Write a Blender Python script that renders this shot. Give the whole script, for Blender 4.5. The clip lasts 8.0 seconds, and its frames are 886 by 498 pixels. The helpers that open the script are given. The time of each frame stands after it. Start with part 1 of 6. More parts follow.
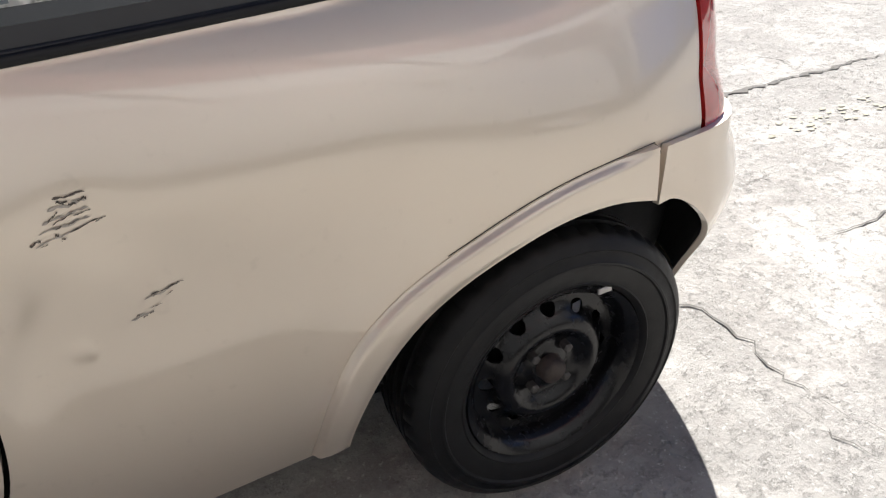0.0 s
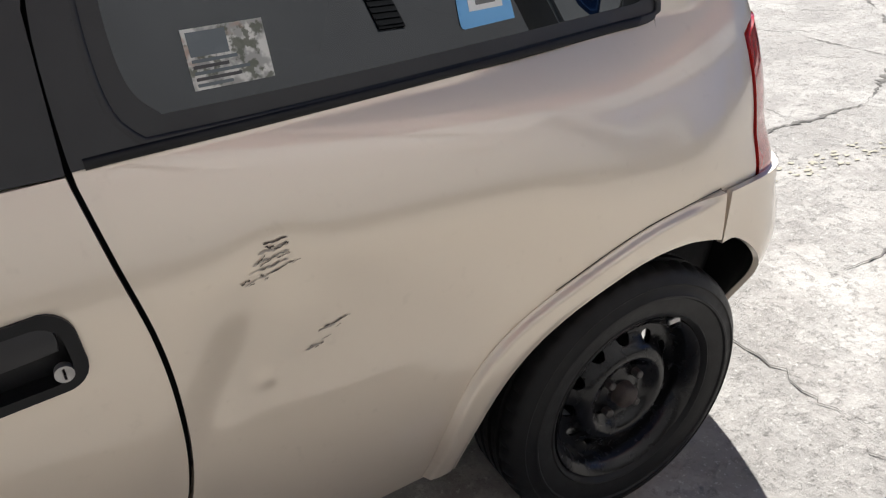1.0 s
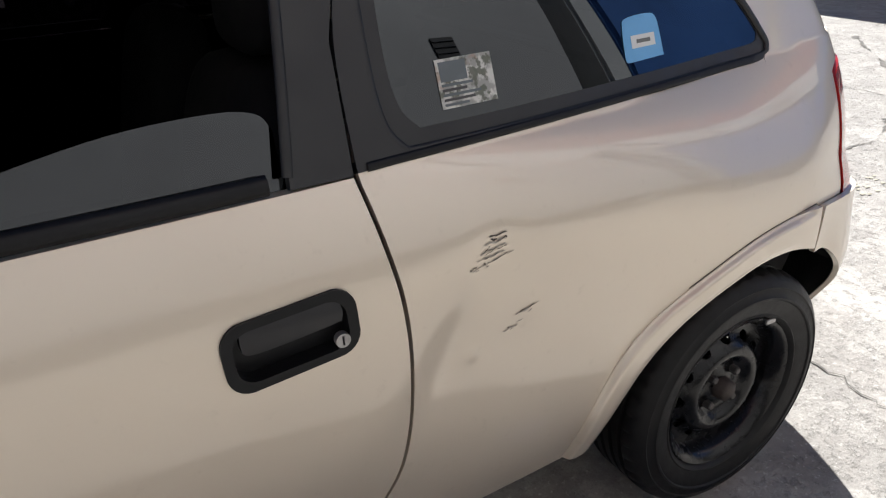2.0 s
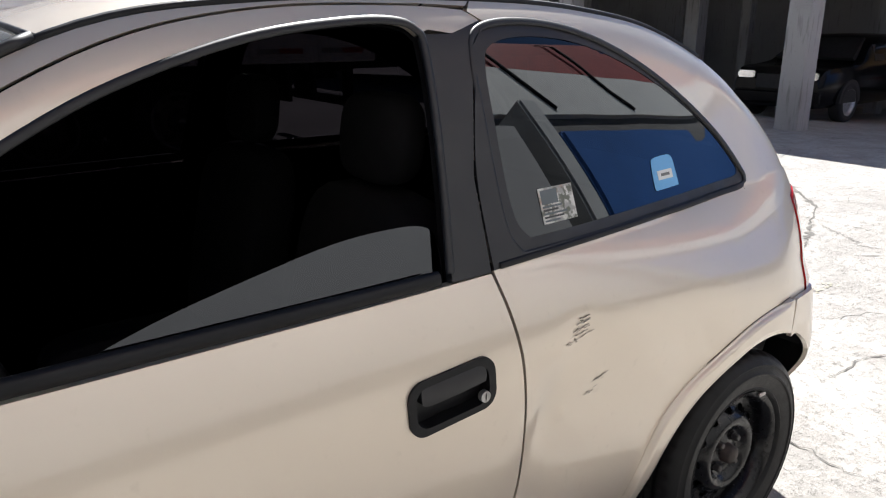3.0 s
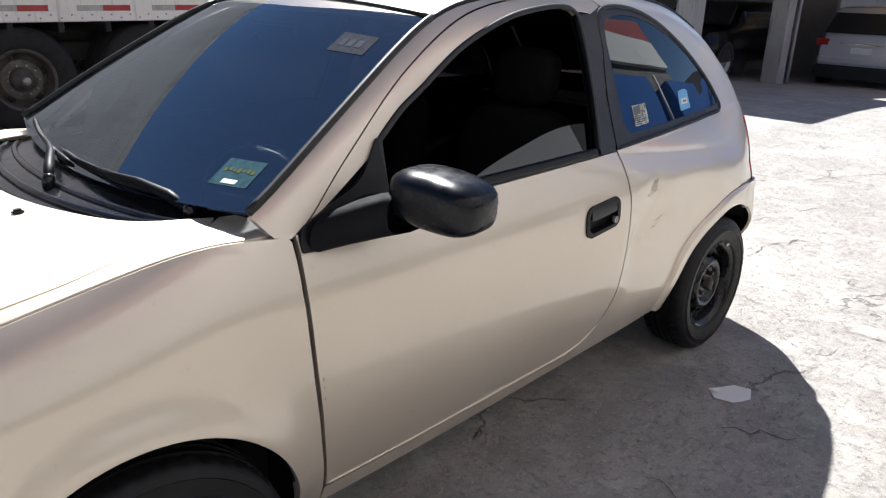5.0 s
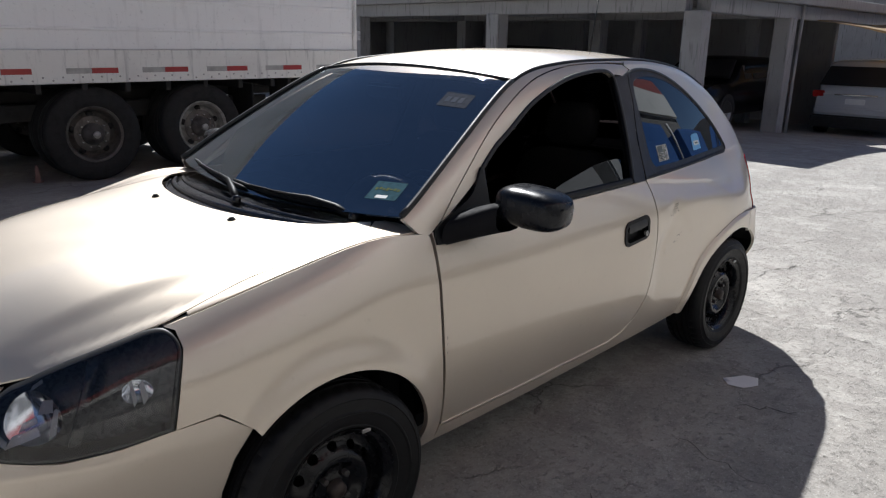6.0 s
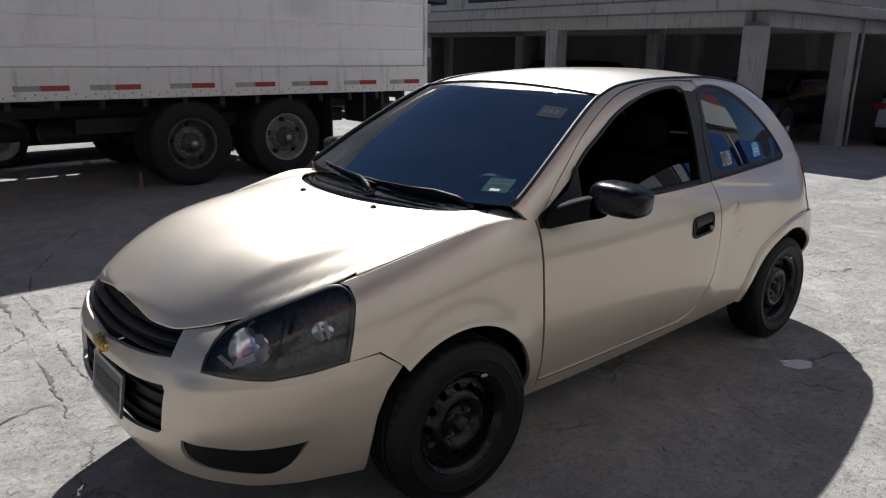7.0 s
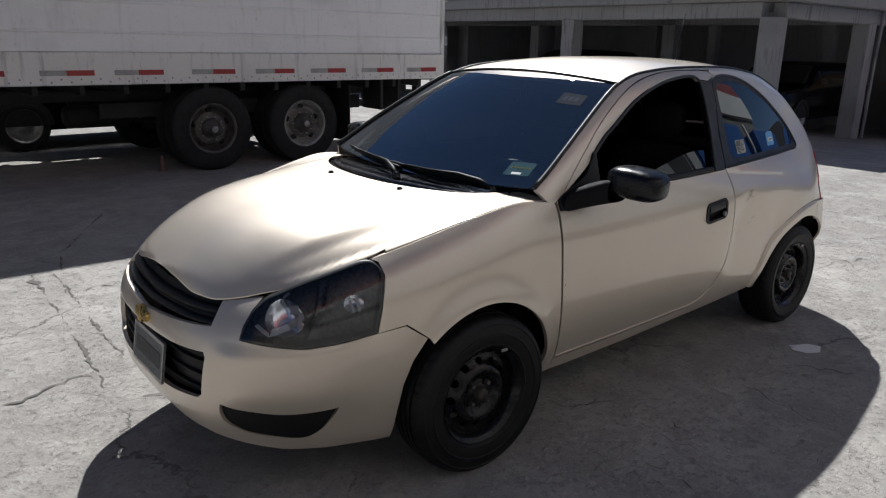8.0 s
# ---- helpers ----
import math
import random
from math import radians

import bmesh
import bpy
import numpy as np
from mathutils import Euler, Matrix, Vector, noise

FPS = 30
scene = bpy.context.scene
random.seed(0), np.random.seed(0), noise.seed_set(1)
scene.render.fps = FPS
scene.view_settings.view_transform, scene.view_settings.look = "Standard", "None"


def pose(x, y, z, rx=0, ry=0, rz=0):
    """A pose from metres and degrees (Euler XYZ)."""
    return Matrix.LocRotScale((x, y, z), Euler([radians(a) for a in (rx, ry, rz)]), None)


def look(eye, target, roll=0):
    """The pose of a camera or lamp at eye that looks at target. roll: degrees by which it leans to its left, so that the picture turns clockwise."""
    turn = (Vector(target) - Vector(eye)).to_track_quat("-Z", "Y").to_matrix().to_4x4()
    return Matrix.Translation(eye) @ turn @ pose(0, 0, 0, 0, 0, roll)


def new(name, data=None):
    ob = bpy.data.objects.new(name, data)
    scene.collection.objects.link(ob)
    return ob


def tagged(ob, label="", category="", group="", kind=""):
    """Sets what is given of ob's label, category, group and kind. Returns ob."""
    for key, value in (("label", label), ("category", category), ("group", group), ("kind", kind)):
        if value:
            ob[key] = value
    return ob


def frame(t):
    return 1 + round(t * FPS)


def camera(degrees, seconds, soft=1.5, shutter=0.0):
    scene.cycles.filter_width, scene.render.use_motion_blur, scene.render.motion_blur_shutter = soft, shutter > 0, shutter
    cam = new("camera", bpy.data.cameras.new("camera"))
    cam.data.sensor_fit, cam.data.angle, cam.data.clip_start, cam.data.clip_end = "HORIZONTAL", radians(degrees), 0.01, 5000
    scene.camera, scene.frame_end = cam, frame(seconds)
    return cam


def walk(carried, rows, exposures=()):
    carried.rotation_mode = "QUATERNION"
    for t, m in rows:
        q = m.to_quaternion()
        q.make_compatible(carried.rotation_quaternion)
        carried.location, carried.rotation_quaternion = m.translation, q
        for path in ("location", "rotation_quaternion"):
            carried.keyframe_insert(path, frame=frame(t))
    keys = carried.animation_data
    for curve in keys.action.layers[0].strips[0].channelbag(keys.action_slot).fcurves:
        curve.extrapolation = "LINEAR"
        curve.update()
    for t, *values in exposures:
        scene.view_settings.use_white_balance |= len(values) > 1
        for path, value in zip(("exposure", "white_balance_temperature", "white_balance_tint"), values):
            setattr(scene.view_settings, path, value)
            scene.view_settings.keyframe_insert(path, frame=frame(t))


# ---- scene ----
from mathutils.geometry import delaunay_2d_cdt

cam = camera(62.7, 8.0, soft=1.2)
PATH = [
    (0, (0.608, -1.568, 1.221), (1.329, -0.054, 0.131), -2.7),
    (0.5, (0.54, -1.56, 1.27), (1.31, -0.002, 0.279), -1.3),
    (1, (0.362, -1.578, 1.289), (1.182, -0.04, 0.308), -2.4),
    (1.5, (0.17, -1.559, 1.287), (1.037, -0.061, 0.285), -3.1),
    (2, (0.005, -1.587, 1.327), (0.891, -0.032, 0.436), -1.4),
    (2.2, (-0.071, -1.619, 1.349), (0.846, -0.034, 0.545), -0.3),
    (3.3, (-0.576, -1.7, 1.439), (0.603, -0.186, 0.876), 0.0),
    (3.5, (-0.67, -1.663, 1.458), (0.526, -0.192, 0.82), 1.0),
    (4, (-1.0, -1.811, 1.46), (0.198, -0.358, 0.787), 0.8),
    (4.5, (-1.289, -1.899, 1.459), (-0.01, -0.527, 0.764), 0.9),
    (5, (-1.654, -1.969, 1.478), (-0.318, -0.648, 0.791), 1.5),
    (5.2, (-1.799, -2.03, 1.493), (-0.478, -0.673, 0.85), 1.7),
    (6.3, (-2.482, -2.318, 1.547), (-1.121, -0.956, 1.004), 0.9),
    (6.5, (-2.599, -2.357, 1.559), (-1.258, -0.973, 1.022), 1.2),
    (7, (-2.817, -2.496, 1.563), (-1.556, -1.034, 1.041), 0.7),
    (7.5, (-2.918, -2.558, 1.565), (-1.669, -1.085, 1.045), 0.5),
    (8, (-2.935, -2.563, 1.559), (-1.702, -1.088, 1.009), 1.2),
]
walk(cam, [(t, look(eye, target, roll)) for t, eye, target, roll in PATH],
     exposures=((0.0, 1.16, 6250, 10), (0.5, 1.03, 6250, 10), (1.0, 0.94, 6250, 10), (1.5, 1.0, 6250, 10), (2.2, 1.09, 6240, 10), (4.0, 1.46, 6180, 10), (5.2, 1.12, 6150, 10), (6.3, 0.36, 6080, 10), (8.0, 0.19, 6080, 10)))

# ---- world, sun and sky ----
SUN_WAY = Vector((-0.57, -0.76, -1.0)).normalized()      # the way the sunlight travels
world = bpy.data.worlds.new("sky_world")
scene.world = world
world.use_nodes = True
wn = world.node_tree
sky = wn.nodes.new("ShaderNodeTexSky")
sky.sky_type = "NISHITA"
sky.sun_disc = False
sky.sun_elevation = math.asin(-SUN_WAY.z)
sky.sun_rotation = math.atan2(-SUN_WAY.x, -SUN_WAY.y)
sky.altitude = 2200
sky.dust_density = 0.2
sky.air_density = 0.8
wn.links.new(sky.outputs[0], wn.nodes["Background"].inputs[0])
wn.nodes["Background"].inputs[1].default_value = 0.05
sun_data = bpy.data.lights.new("sun", "SUN")
sun_data.energy = 5.0
sun_data.angle = radians(0.55)
sun_data.color = (1.0, 0.965, 0.91)
sun = new("sun", sun_data)
sun.matrix_world = Matrix.Translation((0, 0, 20)) @ SUN_WAY.to_track_quat("-Z", "Y").to_matrix().to_4x4()


# ---- materials ----
class Mat:
    """A node material with one Principled shader and a few short ways to feed it."""

    def __init__(self, name, color, rough=0.5, metal=0.0, coat=0.0, coat_rough=0.05, spec=0.5):
        self.m = bpy.data.materials.new(name)
        self.m.use_nodes = True
        self.t = self.m.node_tree
        self.b = self.t.nodes["Principled BSDF"]
        self.b.inputs["Base Color"].default_value = (*color, 1)
        self.b.inputs["Roughness"].default_value = rough
        self.b.inputs["Metallic"].default_value = metal
        self.b.inputs["Coat Weight"].default_value = coat
        self.b.inputs["Coat Roughness"].default_value = coat_rough
        self.b.inputs["Specular IOR Level"].default_value = spec
        self.color = color
        self.height = None

    def node(self, kind, **values):
        n = self.t.nodes.new(kind)
        for key, value in values.items():
            n.inputs[key.replace("_", " ")].default_value = value
        return n

    def coords(self, stretch=(1, 1, 1)):
        g = self.node("ShaderNodeNewGeometry")
        mp = self.node("ShaderNodeMapping")
        mp.inputs["Scale"].default_value = stretch
        self.t.links.new(g.outputs["Position"], mp.inputs[0])
        return mp.outputs[0]

    def noise(self, scale, detail=4.0, stretch=(1, 1, 1), rough=0.55, distort=0.0):
        n = self.node("ShaderNodeTexNoise", Scale=scale, Detail=detail, Roughness=rough, Distortion=distort)
        self.t.links.new(self.coords(stretch), n.inputs["Vector"])
        return n.outputs["Fac"]

    def ramp(self, socket, lo, hi, a=0.0, b=1.0):
        r = self.t.nodes.new("ShaderNodeMapRange")
        r.interpolation_type = "SMOOTHSTEP"
        for i, v in enumerate((lo, hi, a, b)):
            r.inputs[i + 1].default_value = v
        self.t.links.new(socket, r.inputs[0])
        return r.outputs[0]

    def math(self, op, a, b):
        n = self.t.nodes.new("ShaderNodeMath")
        n.operation = op
        for i, v in enumerate((a, b)):
            if isinstance(v, (int, float)):
                n.inputs[i].default_value = v
            else:
                self.t.links.new(v, n.inputs[i])
        return n.outputs[0]

    def tint(self, fac, color):
        """Lay a colour over the base colour where fac is high."""
        mix = self.t.nodes.new("ShaderNodeMix")
        mix.data_type = "RGBA"
        self.t.links.new(fac, mix.inputs[0])
        src = self.b.inputs["Base Color"]
        if src.is_linked:
            self.t.links.new(src.links[0].from_socket, mix.inputs[6])
        else:
            mix.inputs[6].default_value = src.default_value
        mix.inputs[7].default_value = (*color, 1)
        self.t.links.new(mix.outputs[2], src)
        return self

    def rough(self, fac, lo, hi):
        self.t.links.new(self.ramp(fac, 0.0, 1.0, lo, hi), self.b.inputs["Roughness"])
        return self

    def bump(self, socket, strength, dist=0.01):
        n = self.node("ShaderNodeBump", Strength=strength, Distance=dist)
        self.t.links.new(socket, n.inputs["Height"])
        src = self.b.inputs["Normal"]
        if src.is_linked:
            self.t.links.new(src.links[0].from_socket, n.inputs["Normal"])
        self.t.links.new(n.outputs[0], src)
        return self


def plain(name, color, rough=0.6, metal=0.0, coat=0.0, vary=0.25, scale=6.0, bump=0.0, spec=0.5):
    """A material with soft stains and a fine grain."""
    m = Mat(name, color, rough, metal, coat, spec=spec)
    dark = tuple(c * (1 - vary) for c in color)
    light = tuple(min(1, c * (1 + 0.6 * vary)) for c in color)
    m.tint(m.ramp(m.noise(scale, 5), 0.42, 0.72), dark)
    m.tint(m.ramp(m.noise(scale * 9, 3), 0.5, 0.8, 0, 0.6), light)
    m.rough(m.noise(scale * 3, 4), max(0.03, rough - 0.12), min(1, rough + 0.12))
    if bump:
        m.bump(m.noise(scale * 30, 4), bump, 0.004)
    return m.m


def paint_material():
    m = Mat("champagne_paint", (0.70, 0.618, 0.512), 0.46, 0.66, 1.0, 0.06)
    m.tint(m.ramp(m.noise(2.2, 5), 0.45, 0.75, 0, 0.35), (0.655, 0.575, 0.475))
    m.tint(m.ramp(m.noise(40, 3), 0.62, 0.8, 0, 0.2), (0.50, 0.43, 0.345))
    m.b.inputs["Coat IOR"].default_value = 1.6
    m.rough(m.noise(5, 5), 0.43, 0.51)
    m.bump(m.noise(900, 2), 0.02, 0.0004)
    m.bump(m.noise(3.0, 2), 0.016, 0.01)
    return m.m


def glass_material(name, tint, gloss=(0.95, 0.96, 1.0), ior=1.5, rough=0.0, fixed=None):
    m = bpy.data.materials.new(name)
    m.use_nodes = True
    t = m.node_tree
    t.nodes.remove(t.nodes["Principled BSDF"])
    tr = t.nodes.new("ShaderNodeBsdfTransparent")
    tr.inputs[0].default_value = (*tint, 1)
    gl = t.nodes.new("ShaderNodeBsdfGlossy")
    gl.inputs["Color"].default_value = (*gloss, 1)
    gl.inputs["Roughness"].default_value = rough
    fr = t.nodes.new("ShaderNodeFresnel")
    fr.inputs[0].default_value = ior
    mix = t.nodes.new("ShaderNodeMixShader")
    if fixed is None:
        t.links.new(fr.outputs[0], mix.inputs[0])
    else:
        mix.inputs[0].default_value = fixed
    t.links.new(tr.outputs[0], mix.inputs[1])
    t.links.new(gl.outputs[0], mix.inputs[2])
    t.links.new(mix.outputs[0], t.nodes["Material Output"].inputs[0])
    return m


def concrete_ground():
    m = Mat("cracked_concrete", (0.405, 0.384, 0.352), 0.9)
    m.tint(m.ramp(m.noise(0.35, 6, distort=0.6), 0.42, 0.66, 0, 0.7), (0.35, 0.33, 0.30))
    m.tint(m.ramp(m.noise(2.6, 8, (1, 1.7, 1), 0.7), 0.50, 0.66, 0, 0.75), (0.29, 0.272, 0.25))
    m.tint(m.ramp(m.noise(1.5, 8, rough=0.72, distort=0.4), 0.50, 0.57, 0, 0.55), (0.27, 0.252, 0.23))
    m.tint(m.ramp(m.noise(0.9, 9, (1.4, 1, 1), 0.75), 0.54, 0.60, 0, 0.5), (0.52, 0.50, 0.46))
    flake = m.ramp(m.noise(3.2, 9, rough=0.8), 0.505, 0.525)
    m.tint(m.math("MULTIPLY", flake, 0.5), (0.30, 0.285, 0.262))
    pit = m.ramp(m.noise(24, 8, rough=0.85), 0.55, 0.585)
    m.tint(m.math("MULTIPLY", pit, 0.5), (0.20, 0.188, 0.17))
    m.tint(m.ramp(m.noise(11.0, 9, (1, 1.5, 1), 0.78), 0.52, 0.64, 0, 0.6), (0.27, 0.252, 0.23))
    m.tint(m.ramp(m.noise(46, 7, rough=0.75), 0.54, 0.68, 0, 0.5), (0.24, 0.226, 0.208))
    m.tint(m.ramp(m.noise(70, 4, rough=0.7), 0.57, 0.70, 0, 0.75), (0.62, 0.60, 0.555))
    # fine crazing: edges of a warped cell pattern, broken up by a mask
    warp = m.node("ShaderNodeTexNoise", Scale=2.4, Detail=6.0, Roughness=0.65)
    m.t.links.new(m.coords(), warp.inputs["Vector"])
    add = m.t.nodes.new("ShaderNodeMix")
    add.data_type = "RGBA"
    add.inputs[0].default_value = 0.28
    m.t.links.new(m.coords(), add.inputs[6])
    m.t.links.new(warp.outputs["Color"], add.inputs[7])
    v = m.node("ShaderNodeTexVoronoi", Scale=1.15)
    v.feature = "DISTANCE_TO_EDGE"
    m.t.links.new(add.outputs[2], v.inputs["Vector"])
    line = m.ramp(v.outputs["Distance"], 0.0, 0.009, 1.0, 0.0)
    mask = m.ramp(m.noise(1.1, 4), 0.50, 0.60)
    crack = m.math("MULTIPLY", line, mask)
    m.tint(m.math("MULTIPLY", crack, 0.55), (0.10, 0.095, 0.085))
    m.bump(m.noise(38, 7, rough=0.7), 0.55, 0.012)
    m.bump(m.math("MULTIPLY", flake, -1.0), 0.5, 0.006)
    m.bump(m.math("MULTIPLY", pit, -1.0), 0.6, 0.008)
    m.bump(m.noise(6.0, 6, rough=0.65), 0.35, 0.05)
    m.bump(m.math("MULTIPLY", crack, -1.0), 0.6, 0.02)
    return m.m


def corrugated(name, color, pitch=0.08):
    m = Mat(name, color, 0.55, 0.0)
    w = m.node("ShaderNodeTexWave", Scale=1 / pitch / 6.2832 * 3.14, Distortion=0.0)
    w.bands_direction = "X"
    m.t.links.new(m.coords(), w.inputs["Vector"])
    m.bump(w.outputs["Fac"], 0.35, 0.02)
    m.tint(m.ramp(m.noise(1.2, 6), 0.5, 0.75, 0, 0.5), tuple(c * 0.6 for c in color))
    return m.m


def cloth_material(name, color):
    """Thin cloth that lets some sunlight through."""
    m = Mat(name, color, 0.9)
    m.tint(m.ramp(m.noise(3, 5), 0.42, 0.7, 0, 0.6), tuple(c * 0.7 for c in color))
    tl = m.t.nodes.new("ShaderNodeBsdfTranslucent")
    tl.inputs[0].default_value = (*color, 1)
    mix = m.t.nodes.new("ShaderNodeMixShader")
    mix.inputs[0].default_value = 0.45
    m.t.links.new(m.b.outputs[0], mix.inputs[1])
    m.t.links.new(tl.outputs[0], mix.inputs[2])
    m.t.links.new(mix.outputs[0], m.t.nodes["Material Output"].inputs[0])
    return m.m


def stained(name, color, streak=0.35, rough=0.85):
    """Old painted concrete or sheet metal with vertical runs of dirt."""
    m = Mat(name, color, rough)
    m.tint(m.ramp(m.noise(0.9, 6), 0.45, 0.7, 0, 0.6), tuple(c * 0.72 for c in color))
    m.tint(m.ramp(m.noise(5.0, 5, (3, 3, 0.35)), 0.54, 0.72, 0, streak), tuple(c * 0.35 for c in color))
    m.tint(m.ramp(m.noise(26, 4), 0.58, 0.78, 0, 0.5), tuple(c * 0.6 for c in color))
    m.bump(m.noise(30, 5), 0.35, 0.01)
    return m.m


PAINT = paint_material()
GROUND = concrete_ground()
BLACK_PLASTIC = plain("black_plastic", (0.007, 0.0073, 0.0085), 0.48, vary=0.3, scale=8, bump=0.08, spec=0.28)
PILLAR_BLACK = plain("pillar_black", (0.013, 0.013, 0.015), 0.42, vary=0.2, scale=6)
MIRROR_BLACK = plain("mirror_shell_black", (0.006, 0.007, 0.010), 0.27, vary=0.2, scale=9, spec=0.3)
ARM_BLACK = plain("mirror_arm_black", (0.010, 0.010, 0.012), 0.7, vary=0.25, scale=12, bump=0.1, spec=0.12)
RUBBER = plain("tyre_rubber", (0.018, 0.018, 0.0185), 0.72, vary=0.4, scale=14, bump=0.25, spec=0.3)
SEAL = plain("rubber_seal", (0.012, 0.012, 0.013), 0.5, vary=0.2, scale=10)
RIM_BLACK = plain("black_steel", (0.005, 0.005, 0.006), 0.24, 0.0, 0.0, vary=0.35, scale=18, spec=0.35)
TYRE_DRESSED = plain("dressed_tyre_rubber", (0.008, 0.008, 0.0085), 0.5, vary=0.35, scale=14, bump=0.15, spec=0.26)
HUB_RUST = plain("rusty_hub", (0.05, 0.038, 0.033), 0.6, 0.3, vary=0.5, scale=50)
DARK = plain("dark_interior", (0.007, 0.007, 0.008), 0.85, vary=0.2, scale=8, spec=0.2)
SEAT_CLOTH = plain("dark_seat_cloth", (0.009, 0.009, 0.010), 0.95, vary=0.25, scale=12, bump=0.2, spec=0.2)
CHROME = plain("chrome", (0.75, 0.75, 0.76), 0.12, 1.0, vary=0.1)
BOLT_DULL = plain("dull_bolt", (0.075, 0.070, 0.066), 0.45, 0.5, vary=0.4, scale=40)
STEEL = plain("dull_steel", (0.42, 0.41, 0.40), 0.45, 0.8, vary=0.35, scale=20)
GOLD = plain("gold_metal", (0.62, 0.42, 0.12), 0.3, 0.9, vary=0.15)
RED_LENS = plain("red_lens", (0.42, 0.018, 0.016), 0.12, coat=1.0, vary=0.15)
TINT = glass_material("tinted_glass", (0.02, 0.02, 0.024), (0.92, 0.96, 1.0), 1.75)
SHIELD = glass_material("tinted_windshield", (0.42, 0.43, 0.46), (0.80, 0.91, 1.0), 2.7)
FAR_TINT = glass_material("far_side_tinted_glass", (0.010, 0.009, 0.011), (0.92, 0.96, 1.0), 1.5, 0.0, 0.02)
WIPER_BLACK = plain("wiper_black", (0.005, 0.005, 0.006), 0.5, vary=0.3, scale=20, spec=0.16)
DASH_GLOSS = plain("dash_gloss_black", (0.014, 0.014, 0.016), 0.30, coat=1.0, vary=0.1, scale=3, spec=1.0)
COWL_BLACK = plain("cowl_black", (0.010, 0.010, 0.012), 0.17, vary=0.25, scale=12)
LAMP_BLACK = plain("lamp_housing_black", (0.035, 0.037, 0.043), 0.28, vary=0.3, scale=25)
CLEAR = glass_material("clear_lens", (0.95, 0.955, 0.96), (1, 1, 1), 1.62)
MIRROR = Mat("mirror_glass", (0.85, 0.86, 0.88), 0.02, 1.0).m
photo = Mat("photo_print", (0.33, 0.33, 0.31), 0.5)
photo.tint(photo.ramp(photo.noise(38, 3), 0.46, 0.56), (0.62, 0.62, 0.58))
photo.tint(photo.ramp(photo.noise(55, 4), 0.52, 0.60, 0, 0.9), (0.10, 0.11, 0.08))
photo.tint(photo.ramp(photo.noise(21, 3), 0.58, 0.66, 0, 0.8), (0.36, 0.24, 0.18))
PHOTO_PRINT = photo.m
WHITE_PAPER = plain("white_paper", (0.72, 0.73, 0.72), 0.7, vary=0.1)
# near-white colour that paints the spot of reflected sunlight on the ground
SUN_PATCH_WHITE = plain("sun_patch_white", (0.86, 0.84, 0.83), 0.8, vary=0.05)
GREY_PRINT = plain("grey_print", (0.17, 0.175, 0.17), 0.7, vary=0.5, scale=90)
DARK_PRINT = plain("dark_print", (0.07, 0.07, 0.07), 0.7)
BLUE_STICKER = plain("blue_sticker", (0.16, 0.42, 0.74), 0.5, vary=0.1)
# sticker, label and ink colours are darkened to stand in for the glass tint
TEAL_STICKER = plain("teal_sticker", (0.035, 0.085, 0.11), 0.9, vary=0.4, scale=60, spec=0.05)
YELLOW_PRINT = plain("yellow_print", (0.10, 0.12, 0.05), 0.9, spec=0.05)
TINT_DIMMED_LABEL = plain("tint_dimmed_label", (0.028, 0.034, 0.05), 0.9, vary=0.4, scale=60, spec=0.05)
LABEL_WHITE = plain("dim_white_print", (0.16, 0.18, 0.19), 0.9, spec=0.05)
LAMP_CHROME = plain("lamp_chrome", (0.80, 0.82, 0.86), 0.10, 1.0, vary=0.1, scale=30)
LAMP_SILVER = plain("lamp_silver", (0.86, 0.88, 0.92), 0.22, 0.35, vary=0.15, scale=30)
TINT_DIMMED_INK = plain("tint_dimmed_ink", (0.05, 0.06, 0.085), 0.9, spec=0.05)
SCUFF = plain("scuffed_primer", (0.10, 0.085, 0.072), 0.9, vary=0.5, scale=80)
PRIMER = plain("rubbed_primer", (0.40, 0.365, 0.32), 0.7, 0.3, vary=0.35, scale=120)
TRAILER_WHITE = stained("trailer_sheet_white", (0.88, 0.88, 0.88), 0.14, 0.5)
TRAILER_RAIL = stained("trailer_rail", (0.80, 0.79, 0.76), 0.5, 0.6)
TAPE_RED = plain("red_reflective_tape", (0.36, 0.03, 0.028), 0.4, vary=0.2)
CONE_DULL = plain("dull_cone_red", (0.22, 0.13, 0.12), 0.7, vary=0.4)
TAPE_WHITE = plain("worn_white_tape", (0.42, 0.41, 0.40), 0.5, vary=0.35)
CHASSIS = plain("black_chassis", (0.016, 0.015, 0.015), 0.7, vary=0.4)
PALE_RIM = plain("pale_truck_rim", (0.36, 0.35, 0.33), 0.55, 0.3, vary=0.5, scale=12)
TRUCK_RIM = plain("dirty_truck_rim", (0.13, 0.118, 0.108), 0.6, 0.4, vary=0.5, scale=12)
OLD_CONCRETE = stained("old_white_concrete", (0.34, 0.332, 0.325), 0.75)
# dark tone stands in for the shaded shed interior below the eaves
SHED_SHADE_WALL = stained("shed_shade_wall", (0.13, 0.125, 0.12), 0.4)
BACK_WALL = stained("garage_wall", (0.33, 0.325, 0.32), 0.4)
TRUCK_GREY = plain("grey_truck_sheet", (0.30, 0.295, 0.29), 0.6, vary=0.1, scale=0.7)
PALE_SHEET = stained("pale_sheet_metal", (0.42, 0.42, 0.41), 0.3, 0.5)
TRUCK_BLUE = stained("blue_truck_sheet", (0.035, 0.105, 0.31), 0.2, 0.4)
RED_FASCIA = plain("red_fascia", (0.24, 0.042, 0.036), 0.6, vary=0.25, scale=2)
GREY_SHEET = corrugated("grey_roof_sheet", (0.56, 0.55, 0.52), 0.2)
